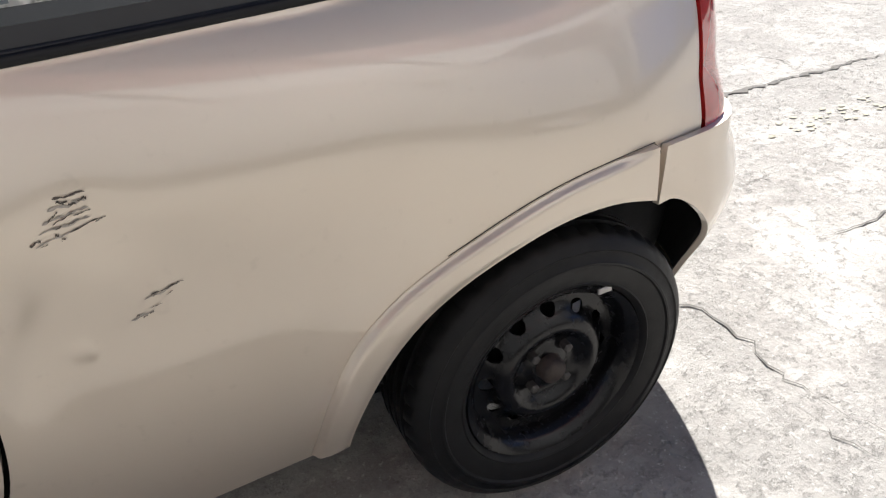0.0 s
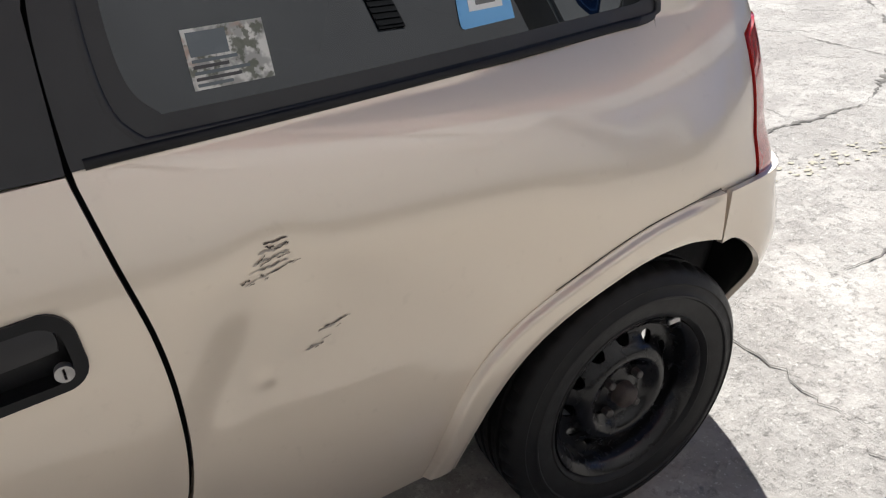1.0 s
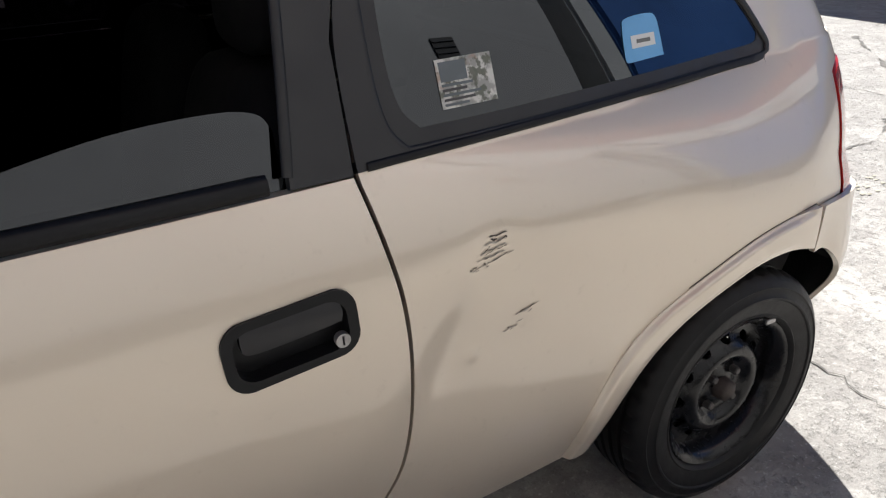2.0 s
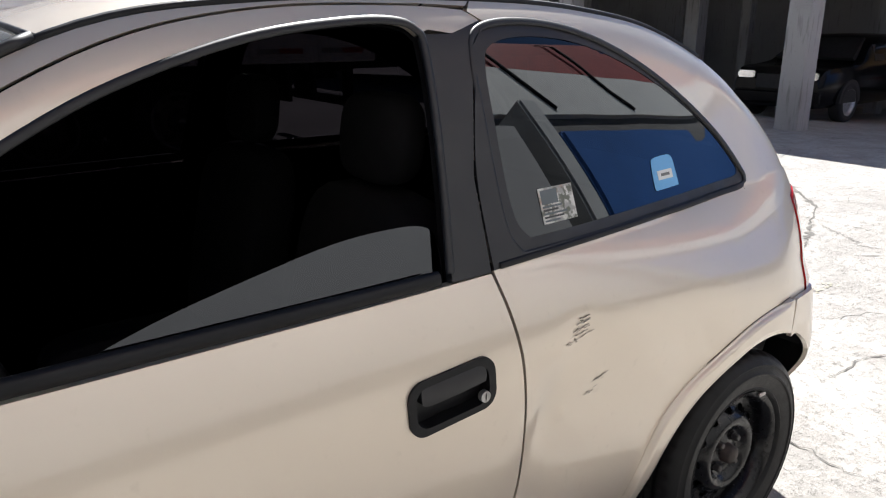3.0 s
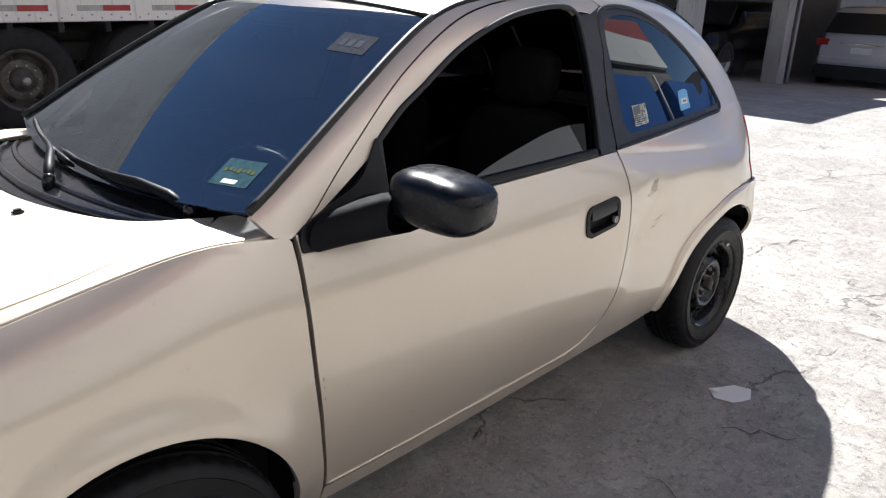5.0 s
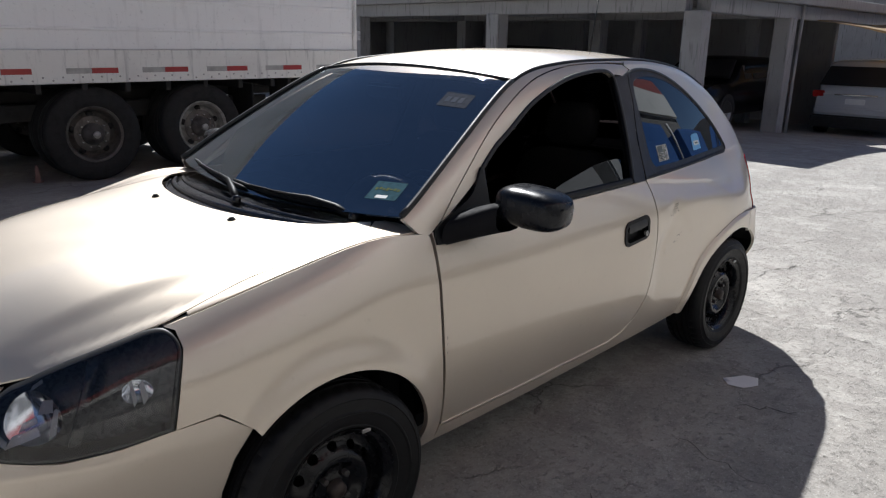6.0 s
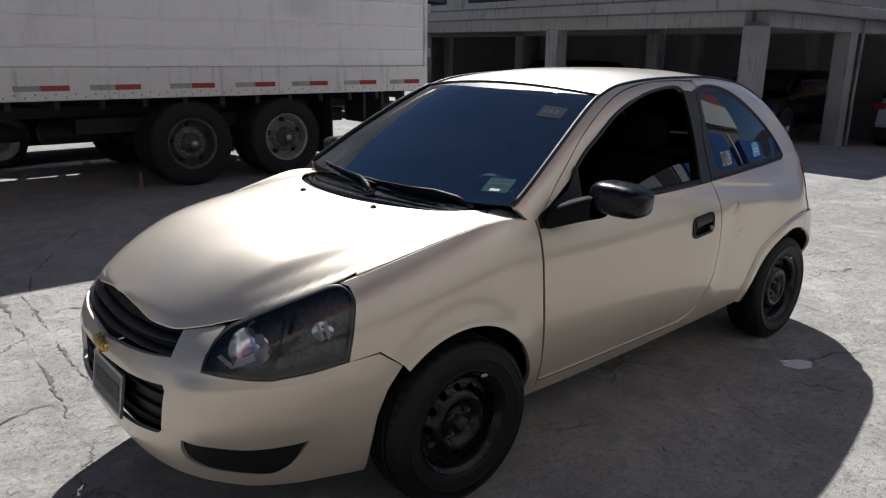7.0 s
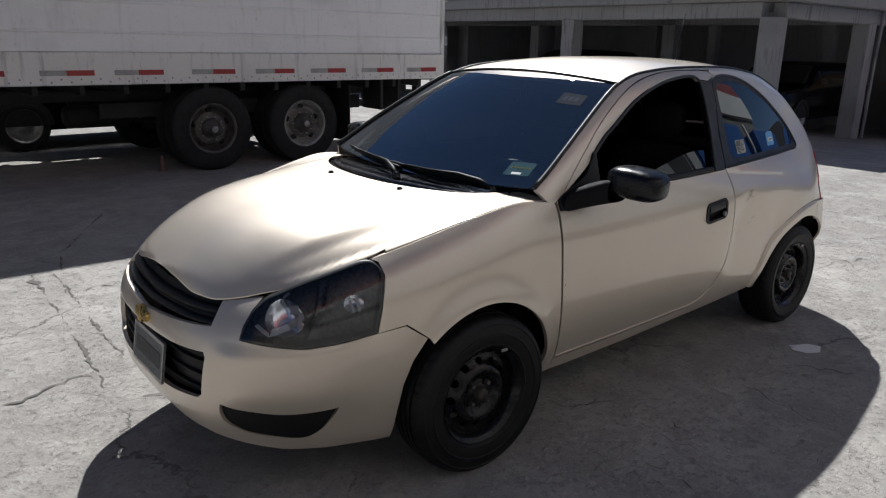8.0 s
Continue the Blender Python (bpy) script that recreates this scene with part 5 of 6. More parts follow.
part("hub_pad", mesh_of("hub_pad", *tube([(-0.60, -0.36, 0.84), (-0.44, -0.36, 0.90), (-0.42, -0.36, 0.905)], [0.035, 0.06, 0.03], 12), BLACK_PLASTIC), BLACK_PLASTIC, wheel_rim)
part("cabin_mirror", boxes((-0.42, -0.11, 1.30, -0.39, 0.11, 1.36), bevel=0.012, segs=2), BLACK_PLASTIC, car)


# wheels
def tyre_mesh(radius, rim_r, width, ground_drop):
    """Rounded sidewalls with raised rings, a squared shoulder and a tread cut by grooves."""
    h = width / 2
    side = [(rim_r, -h + 0.018), (rim_r + 0.006, -h + 0.004), (rim_r + 0.014, -h - 0.002), (rim_r + 0.017, -h - 0.0005), (rim_r + 0.034, -h - 0.006), (rim_r + 0.052, -h - 0.008),
            (rim_r + 0.055, -h - 0.0115), (rim_r + 0.059, -h - 0.0115), (rim_r + 0.062, -h - 0.008), (radius - 0.032, -h - 0.004), (radius - 0.029, -h - 0.006), (radius - 0.018, -h + 0.001),
            (radius - 0.009, -h + 0.009), (radius - 0.004, -h + 0.018), (radius - 0.001, -h + 0.030)]
    n = len(side)
    prof = list(side)
    for g in (-0.45, -0.15, 0.15, 0.45):
        c = g * h * 1.1
        prof += [(radius, c - 0.006), (radius - 0.008, c - 0.005), (radius - 0.008, c + 0.005), (radius, c + 0.006)]
    prof += [(r, -y) for r, y in reversed(side)]
    last = len(prof) - 1
    notch = {n - 2, n - 1, n, last - n + 2, last - n + 1, last - n}
    cut = lambda i, j, r: r - (0.0055 if (j in notch and i % 4 == 0) else 0.0)
    v, f = lathe(prof, 176, "y", cut)
    v = [(x, y, max(z, -ground_drop)) for x, y, z in v]
    return mesh_of("tyre", v, f, TYRE_DRESSED, sharp=40)


def wheel(x, y, turn, radius=0.284, hub=0.278):
    w = new("wheel")
    w.parent = car
    w.matrix_local = pose(x, y, hub, 0, 0, turn)
    w["label"] = "black steel wheel with a worn tyre"
    part("tyre", tyre_mesh(radius, 0.186, 0.176, hub + 0.001), TYRE_DRESSED, w, "worn black tyre")
    # rim barrel and lip; the outer face looks to -y
    lip = [(0.158, -0.036), (0.164, -0.062), (0.176, -0.077), (0.187, -0.083), (0.191, -0.078), (0.188, -0.068), (0.173, -0.055), (0.170, 0.06), (0.188, 0.08)]
    part("rim", mesh_of("rim", *lathe(lip, 64), RIM_BLACK, sharp=50), RIM_BLACK, w)
    face = curve((0.0, -0.052), (0.03, -0.052), (0.042, -0.048), (0.062, -0.046), (0.075, -0.058), (0.092, -0.068), (0.108, -0.064), (0.124, -0.044), (0.150, -0.036), (0.17, -0.036))
    at_face = lambda u, v, proud=0.0: (u, face(math.hypot(u, v)) - proud, v)
    ring = [(0.161 * math.cos(a), 0.161 * math.sin(a)) for a in np.linspace(0, 2 * math.pi, 61)[:-1]]
    holes = []
    for k in range(12):
        c = 2 * math.pi * k / 12
        holes.append([(0.128 * math.cos(c) + 0.0125 * math.cos(a) * math.cos(c) - 0.016 * math.sin(a) * math.sin(c), 0.128 * math.sin(c) + 0.0125 * math.cos(a) * math.sin(c) + 0.016 * math.sin(a) * math.cos(c))
                      for a in np.linspace(0, 2 * math.pi, 13)[:-1]])
    v, f = sheet(ring, at_face, holes, 0.011, 0.006)
    part("disc", mesh_of("disc", v, f, RIM_BLACK), RIM_BLACK, w)
    part("hub_cap", mesh_of("hub_cap", *lathe([(0.0001, -0.080), (0.018, -0.079), (0.025, -0.074), (0.028, -0.050)], 24), HUB_RUST), HUB_RUST, w, "rusty brown hub")
    for k in range(4):
        a = radians(45 + 90 * k)
        bx, bz = 0.050 * math.cos(a), 0.050 * math.sin(a)
        v, f = lathe([(0.0001, -0.066), (0.007, -0.066), (0.010, -0.063), (0.0105, -0.044)], 6)
        part("wheel_bolt", mesh_of("wheel_bolt", [(p[0] + bx, p[1], p[2] + bz) for p in v], f, BOLT_DULL, False), BOLT_DULL, w)
    part("brake_drum", mesh_of("brake_drum", *lathe([(0.0001, -0.01), (0.10, -0.01), (0.105, 0.0), (0.105, 0.07)], 32), DARK), DARK, w)
    part("balance_weight", boxes((0.075, -0.086, 0.155, 0.105, -0.079, 0.167), bevel=0.002), STEEL, w)
    return w


wheel(1.212, -0.680, 0, 0.296, 0.292)
wheel(-1.248, -0.722, -2, 0.309, 0.304)
wheel(1.212, 0.680, 180, 0.296, 0.292)
wheel(-1.248, 0.722, 178, 0.309, 0.304)


# ---- the yard ----
def structure(name, source, material, label="", category="structure"):
    return tagged(part(name, source, material), label, category, "", "structure")


def ground_z(x):
    """The yard falls gently towards the garage."""
    return -0.46 * smooth(8.5, 18.0, x)


def ground_mesh():
    """One sheet to the horizon, finer and slightly uneven near the cars."""
    ticks = sorted(set([-900, -300, -120, -60, -35, -22] + list(np.arange(-15, 20.1, 0.5)) + [28, 40, 70, 140, 320, 900]))
    verts, faces = [], []
    for y in ticks:
        for x in ticks:
            low = ground_z(x)
            near = math.exp(-((x - 2) / 14) ** 2 - ((y - 1) / 12) ** 2)
            h = 0.0
            d = abs(math.hypot(max(abs(x) - 2.6, 0), max(abs(y) - 2.0, 0)))
            if d > 0.2:
                h = 0.0016 * near * noise.noise(Vector((x * 0.5, y * 0.5, 0))) * min(1, d)
            verts.append((x, y, h + low))
    n = len(ticks)
    for j in range(n - 1):
        for i in range(n - 1):
            faces.append((j * n + i, j * n + i + 1, (j + 1) * n + i + 1, (j + 1) * n + i))
    return mesh_of("ground", verts, faces, GROUND)


structure("ground", ground_mesh(), GROUND, "pale cracked concrete yard with worn patches", "ground")


def crack(points, width, seed, name="ground_crack"):
    """A ragged open crack: a thin dark ribbon with uneven edges along a wandering line."""
    r = random.Random(seed)
    pts = []
    for (ax, ay), (bx, by) in zip(points, points[1:]):
        n = max(2, int(math.hypot(bx - ax, by - ay) / 0.028))
        for k in range(n):
            t = k / n
            pts.append((ax + (bx - ax) * t + r.gauss(0, 0.006) + 0.03 * noise.noise(Vector((seed, 2.2 * t, 0))), ay + (by - ay) * t + r.gauss(0, 0.006) + 0.04 * noise.noise(Vector((7.0 + seed, 2.2 * t, 3)))))
    pts.append(points[-1])
    verts, faces = [], []
    for i, p in enumerate(pts):
        q0, q1 = pts[max(0, i - 1)], pts[min(len(pts) - 1, i + 1)]
        d = Vector((q1[0] - q0[0], q1[1] - q0[1])).normalized()
        open_w = max(0.0, 0.55 + 1.3 * noise.noise(Vector((3.0 * p[0], 3.0 * p[1], seed))))
        wa = width * open_w * max(0.05, r.gauss(0.45, 0.4))
        wb = width * open_w * max(0.05, r.gauss(0.45, 0.4))
        if i in (0, len(pts) - 1):
            wa = wb = 0.001
        verts += [(p[0] - d.y * wa, p[1] + d.x * wa, 0.0045), (p[0] + d.y * wb, p[1] - d.x * wb, 0.0045)]
    for i in range(len(pts) - 1):
        faces.append((2 * i, 2 * i + 1, 2 * i + 3, 2 * i + 2))
    ob = part(name, mesh_of(name, verts, faces, CRACK_DARK, False), CRACK_DARK)
    return tagged(ob, "dark open crack in the concrete", "crack", "", "stuff")


crack([(2.2, 0.52), (3.08, 0.61), (3.58, 0.59), (4.08, 0.59), (5.4, 1.2), (6.8, 2.5)], 0.030, 3)
crack([(4.08, 0.59), (4.6, 0.1), (6.5, -0.8)], 0.010, 4)
crack([(5.07, 2.4), (5.0, 1.08), (4.95, -1.0), (4.9, -4.0)], 0.012, 5)
crack([(-2.0, 2.21), (-1.8, 3.2), (-1.2, 4.3)], 0.016, 7)
crack([(-2.10, 2.73), (-2.10, 2.48), (-2.11, 1.95), (-2.14, 1.37), (-2.15, 0.92)], 0.02, 20)
crack([(-1.96, 2.69), (-1.97, 2.43), (-1.97, 2.20), (-2.00, 1.51), (-2.01, 0.99)], 0.01, 21)
crack([(-2.58, 0.83), (-2.50, 0.81), (-2.39, 0.88), (-2.25, 0.94), (-2.16, 0.89)], 0.014, 22)
crack([(-2.38, 0.76), (-2.27, 0.76), (-2.18, 0.60)], 0.008, 23)
crack([(-2.16, 2.20), (-2.09, 2.05)], 0.01, 24)
crack([(-1.98, 2.21), (-1.83, 2.23), (-1.67, 2.22)], 0.012, 25)
crack([(-2.16, 0.89), (-2.18, 0.72), (-2.11, 0.73), (-2.03, 0.73)], 0.01, 26)
crack([(1.83, -0.43), (1.87, -0.49), (1.88, -0.57), (1.87, -0.68), (1.85, -0.78), (1.87, -0.85), (1.88, -0.93), (1.91, -1.00)], 0.007, 27)
crack([(1.81, -0.94), (1.84, -1.09), (1.87, -1.32)], 0.012, 28)
crack([(2.43, -0.39), (2.90, -0.43), (3.06, -0.55)], 0.01, 29)
crack([(-0.75, -1.13), (-0.71, -1.23), (-0.71, -1.32), (-0.74, -1.39)], 0.007, 30)
crack([(-0.36, -1.05), (-0.40, -1.15)], 0.009, 31)
crack([(-0.48, -0.83), (-0.50, -1.11), (-0.48, -1.28)], 0.0035, 32)
crack([(0.22, -1.08), (0.17, -1.26), (0.14, -1.42), (0.13, -1.53)], 0.005, 33)
crack([(0.02, -1.56), (-0.30, -1.62), (-0.38, -1.68)], 0.005, 34)
crack([(0.21, -1.09), (0.20, -1.02), (0.01, -0.95)], 0.003, 35)
crack([(0.66, -1.13), (0.72, -1.22), (0.79, -1.33)], 0.006, 36)
ym_v, ym_f = [], []
rr = random.Random(3)
for k in range(48):
    x, y = 2.85 + rr.uniform(0, 0.85), 0.15 + rr.gauss(0.05, 0.045)
    n0 = len(ym_v)
    s = rr.uniform(0.006, 0.022)
    for j in range(7):
        a = 2 * math.pi * j / 7
        ym_v.append((x + s * rr.uniform(0.5, 1.3) * math.cos(a), y + 0.6 * s * rr.uniform(0.5, 1.3) * math.sin(a), 0.0035 + 0.0006 * rr.random()))
    ym_f.append(tuple(range(n0, n0 + 7)))
tagged(part("yellow_marking", mesh_of("yellow_marking", ym_v, ym_f, YELLOW_PAINT, False), YELLOW_PAINT), "worn yellow paint mark on the concrete", "marking", "", "stuff")


# thin white sheet stands in for a spot of reflected sunlight
sun_patch = [(0.88, -0.955), (0.975, -1.015), (0.995, -1.075), (0.925, -1.105), (0.845, -1.07), (0.825, -1.005)]
tagged(part("reflected_sun_patch", mesh_of("reflected_sun_patch", *sheet(sun_patch, lambda x, y, proud=0.0: (x, y, 0.004 + 0.002 * math.sin(40 * x) + proud), step=0.03, thick=0.0015), SUN_PATCH_WHITE), SUN_PATCH_WHITE), "patch of reflected sunlight drawn as a flat white sheet", "paper")

# ---- semi-trailer across the yard ----
trailer = thing("semi_trailer", "white box semi-trailer with red reflective tape and tandem axles", "trailer")
TX0, TX1, TY, TW = -10.2, 4.02, 5.85, 2.5
sheet_x = [TX1 - 1.9 - 2.42 * k for k in range(6)]
ends = [TX1 - 0.06] + sheet_x
for a, b in zip(ends, ends[1:]):
    lo_x = max(b, TX0 + 0.05)
    if a - lo_x > 0.2:
        # sheet with shallow horizontal swages
        zs = [1.38]
        for k in range(8):
            z = 1.56 + 0.31 * k
            zs += [z, z + 0.012, z + 0.028, z + 0.04]
        zs.append(3.98)
        v, f = [], []
        for i, z in enumerate(zs):
            dep = -0.010 if (i % 4 in (2, 3) and 0 < i < len(zs) - 1) else 0.0
            for k in range(9):
                x = lo_x + 0.001 + (a - lo_x - 0.002) * k / 8
                wob = 0.004 * math.sin(2.1 * x + 3 * z) + 0.003 * math.sin(5.3 * x - 1.7 * z)
                v.append((x, TY + dep + wob, z))
        for i in range(len(zs) - 1):
            for k in range(8):
                f.append((i * 9 + k, i * 9 + k + 1, (i + 1) * 9 + k + 1, (i + 1) * 9 + k))
        part("side_panel", mesh_of("side_panel", v, f, TRAILER_WHITE, sharp=30), TRAILER_WHITE, trailer)
part("body", boxes((TX0, TY + 0.03, 1.06, TX1, TY + TW, 4.00), bevel=0.03), TRAILER_WHITE, trailer)
part("bottom_rail", boxes((TX0, TY - 0.035, 1.035, TX1, TY + 0.03, 1.375), bevel=0.012), TRAILER_RAIL, trailer, "scuffed pale bottom rail")
part("top_rail", boxes((TX0, TY - 0.03, 3.94, TX1, TY + 0.03, 4.06), bevel=0.01), TRAILER_RAIL, trailer)
part("corner_post", boxes((TX1 - 0.06, TY - 0.03, 1.375, TX1, TY + 0.03, 3.94), bevel=0.01), TRAILER_RAIL, trailer)
for z in (1.5, 2.1, 2.9, 3.7):
    part("door_hinge", boxes((TX1, TY - 0.02, z, TX1 + 0.07, TY + 0.05, z + 0.12), bevel=0.01), STEEL, trailer)
for x in (3.59, 2.84, 2.07, 1.32, 0.54, -0.30, -1.02, -1.85, -2.6, -3.4):
    part("red_tape", boxes((x, TY - 0.039, 1.135, x + 0.27, TY - 0.034, 1.19), bevel=0), TAPE_RED, trailer)
    part("white_tape", boxes((x - 0.25, TY - 0.039, 1.135, x, TY - 0.034, 1.19), bevel=0), TAPE_WHITE, trailer)
rv, rf = [], []
for k in range(150):
    x, z = TX0 + 0.1 + 0.095 * k, 1.07 + 0.03 * (k % 2)
    n0 = len(rv)
    for j in range(6):
        a = 2 * math.pi * j / 6
        rv.append((x + 0.011 * math.cos(a), TY - 0.037, z + 0.011 * math.sin(a)))
    rv.append((x, TY - 0.044, z))
    rf += [(n0 + j, n0 + (j + 1) % 6, n0 + 6) for j in range(6)]
tagged(part("rivets", mesh_of("rivets", rv, rf, STEEL), STEEL, trailer), kind="stuff")
for box in ((TX0 + 1, TY + 0.75, 0.80, TX1 - 0.1, TY + 0.85, 0.93), (TX0 + 1, TY + 1.65, 0.80, TX1 - 0.1, TY + 1.75, 0.93), (-0.6, TY + 0.5, 0.62, 2.9, TY + 0.62, 0.80), (-0.6, TY + 1.9, 0.62, 2.9, TY + 2.0, 0.80)):
    part("chassis_beam", boxes(box, bevel=0.008), CHASSIS, trailer)
for x in np.arange(TX0 + 0.3, TX1 - 0.2, 0.45):
    part("cross_member", boxes((x, TY + 0.04, 0.93, x + 0.06, TY + TW - 0.02, 1.05), bevel=0.008), CHASSIS, trailer)
part("rear_guard", boxes((TX1 - 0.12, TY + 0.1, 0.48, TX1, TY + TW - 0.1, 0.60), (TX1 - 0.1, TY + 0.5, 0.6, TX1, TY + 0.62, 1.05), (TX1 - 0.1, TY + 1.9, 0.6, TX1, TY + 2.02, 1.05), bevel=0.01), CHASSIS, trailer)
for x in (2.95, 3.25):
    part("gusset", boxes((x, TY + 0.05, 0.62, x + 0.05, TY + 0.5, 1.05), bevel=0.008), CHASSIS, trailer)
part("mudflap", boxes((2.42, TY + 0.02, 0.22, 2.44, TY + 0.62, 0.98), bevel=0.005), RUBBER, trailer)
part("mudflap", boxes((2.42, TY + 1.88, 0.22, 2.44, TY + 2.48, 0.98), bevel=0.005), RUBBER, trailer)
part("brake_tank", mesh_of("brake_tank", *tube([(-0.9, TY + 0.9, 0.62), (-0.86, TY + 0.9, 0.62), (-0.2, TY + 0.9, 0.62), (-0.16, TY + 0.9, 0.62)], [0.08, 0.13, 0.13, 0.08], 16), CHASSIS), CHASSIS, trailer)
part("landing_leg", boxes((-6.2, TY + 0.35, 0.0, -6.06, TY + 0.5, 1.05), (-6.3, TY + 0.28, 0.0, -5.96, TY + 0.56, 0.03), bevel=0.01), CHASSIS, trailer)
part("landing_leg", boxes((-6.2, TY + 2.0, 0.0, -6.06, TY + 2.15, 1.05), (-6.3, TY + 1.94, 0.0, -5.96, TY + 2.22, 0.03), bevel=0.01), CHASSIS, trailer)
part("side_box", boxes((-3.6, TY + 0.25, 0.52, -2.1, TY + 0.8, 0.98), bevel=0.03), CHASSIS, trailer)


def truck_wheel(x, y, flip, clean):
    w = new("truck_wheel")
    w.parent = trailer
    w.matrix_local = pose(x, y, 0.498, 0, 0, 180 if flip else 0)
    h = 0.135
    prof = [(0.285, -h + 0.02), (0.30, -h), (0.36, -h - 0.012), (0.44, -h - 0.006), (0.475, -h + 0.008), (0.492, -h + 0.025), (0.498, -0.07), (0.488, -0.066), (0.488, -0.052), (0.50, -0.048), (0.50, -0.012), (0.488, -0.008)]
    prof += [(r, -b) for r, b in reversed(prof)]
    part("tyre", mesh_of("tyre", *lathe(prof, 72), RUBBER, sharp=45), RUBBER, w)
    rim = [(0.29, -h + 0.03), (0.300, -h + 0.004), (0.292, -h - 0.004), (0.270, -h + 0.012), (0.255, -0.04), (0.240, 0.00), (0.215, -0.012), (0.19, -0.045), (0.155, -0.06), (0.12, -0.06), (0.115, -0.085), (0.095, -0.12), (0.06, -0.15), (0.05, -0.172), (0.0001, -0.175)]
    at_rim = STEEL
    ring_mat = PALE_RIM if clean else TRUCK_RIM
    part("rim", mesh_of("rim", *lathe(rim[:8], 48), ring_mat, sharp=40), ring_mat, w)
    part("hub", mesh_of("hub", *lathe(rim[7:], 40), TRUCK_RIM, sharp=40), TRUCK_RIM, w)
    part("hub_cap", mesh_of("hub_cap", *lathe([(0.036, -0.168), (0.040, -0.182), (0.030, -0.190), (0.0001, -0.190)], 20), STEEL), STEEL, w)
    for k in range(5):
        a = radians(20 + 72 * k)
        hv, hf = tube([(0.21 * math.cos(a), -0.040, 0.21 * math.sin(a)), (0.205 * math.cos(a), 0.0, 0.205 * math.sin(a))], 0.034, 14)
        part("hand_hole", mesh_of("hand_hole", hv, hf, CHASSIS), CHASSIS, w)
    for k in range(10):
        a = 2 * math.pi * k / 10
        nv, nf = tube([(0.142 * math.cos(a), -0.055, 0.142 * math.sin(a)), (0.142 * math.cos(a), -0.095, 0.142 * math.sin(a))], 0.008, 6)
        part("wheel_nut", mesh_of("wheel_nut", nv, nf, at_rim, False), at_rim, w)
    return w


for x, cl in ((0.53, False), (1.76, True)):
    truck_wheel(x, TY + 0.17, False, cl)
    truck_wheel(x, TY + 0.48, False, cl)
    truck_wheel(x, TY + TW - 0.17, True, cl)
    part("axle", mesh_of("axle", *tube([(x, TY + 0.3, 0.5), (x, TY + TW - 0.3, 0.5)], 0.07, 12), CHASSIS), CHASSIS, trailer)


# ---- garage building ----
GX, GY = 9.85, 3.95            # near corner column
CEIL, SLAB = 2.05, 2.48
col_at = [(GX, GY), (GX, 8.47), (GX, 13.1), (GX, 17.7), (13.65, GY), (13.7, 8.5), (13.7, 13.1)]
for i, (x, y) in enumerate(col_at):
    structure("column_%d" % (i + 1), boxes((x - 0.17, y - 0.17, -0.60, x + 0.17, y + 0.17, CEIL + 0.02), bevel=0.015), OLD_CONCRETE, "stained white concrete column", "column")
for i, (x0, y0, x1, y1) in enumerate(((GX - 0.13, GY + 0.172, GX + 0.13, 22, ), (GX + 0.172, GY - 0.13, 26, GY + 0.13), (13.6, GY + 0.14, 13.85, 22), (GX + 0.14, 8.35, 13.58, 8.6), (GX + 0.14, 13.0, 13.58, 13.25))):
    structure("beam_%d" % (i + 1), boxes((x0, y0, CEIL - 0.0, x1, y1, SLAB - 0.16), bevel=0.012), OLD_CONCRETE, "stained white concrete beam", "beam")
structure("roof_slab", boxes((GX - 0.35, GY - 0.35, SLAB - 0.158, 26, 22, SLAB + 0.06), bevel=0.02), OLD_CONCRETE, "weathered concrete slab over the garage", "roof")
structure("upper_wall", boxes((GX - 0.30, GY - 0.30, SLAB + 0.062, 13.4, 22, 3.45), bevel=0.02), OLD_CONCRETE, "plain stained upper storey wall", "wall")
for k in range(4):
    y = 9.2 + 2.6 * k
    win = structure("window_%d" % (k + 1), boxes((GX - 0.335, y, 2.70, GX - 0.302, y + 1.8, 3.25), bevel=0.01), PILLAR_BLACK, "dark upper storey window", "window")
    part("pane", boxes((GX - 0.345, y + 0.06, 2.76, GX - 0.337, y + 0.87, 3.19), (GX - 0.345, y + 0.93, 2.76, GX - 0.337, y + 1.74, 3.19), bevel=0), TINT, win)
structure("wall_back", boxes((18.2, GY + 0.5, -0.6, 18.4, 22, CEIL + 0.2), bevel=0.01), BACK_WALL, "dim stained garage back wall", "wall")
structure("wall_inner", boxes((13.9, 16.5, -0.6, 18.2, 16.7, CEIL + 0.2), bevel=0.01), BACK_WALL, "dim stained garage wall", "wall")
structure("wall_east", boxes((18.45, GY + 3.4, -0.6, 26, GY + 3.6, CEIL + 0.2), bevel=0.01), BACK_WALL, "stained concrete wall at the back of the bay", "wall")
structure("wall_north", boxes((-30, 22, -0.02, 26, 22.3, 3.6), bevel=0.01), OLD_CONCRETE, "pale yard wall behind the trailer", "wall")
for i, (x, y, w) in enumerate(((16.9, 6.0, 0.14), (16.0, 10.6, 0.14), (15.2, 13.0, 0.14), (15.5, 8.4, 0.12))):
    structure("post_%d" % (i + 1), boxes((x - w, y - w, -0.6, x + w, y + w, CEIL + 0.2), bevel=0.01), OLD_CONCRETE, "white inner concrete post", "column")
structure("drain_pipe", mesh_of("drain_pipe", *tube([(13.92, GY - 0.2, -0.5), (13.92, GY - 0.2, 1.2), (13.95, GY - 0.22, 2.5)], 0.035, 10), OLD_CONCRETE), OLD_CONCRETE, "pale drain pipe on the column", "pipe")

# tarpaulin canopy beside the garage
tv, tf = [], []
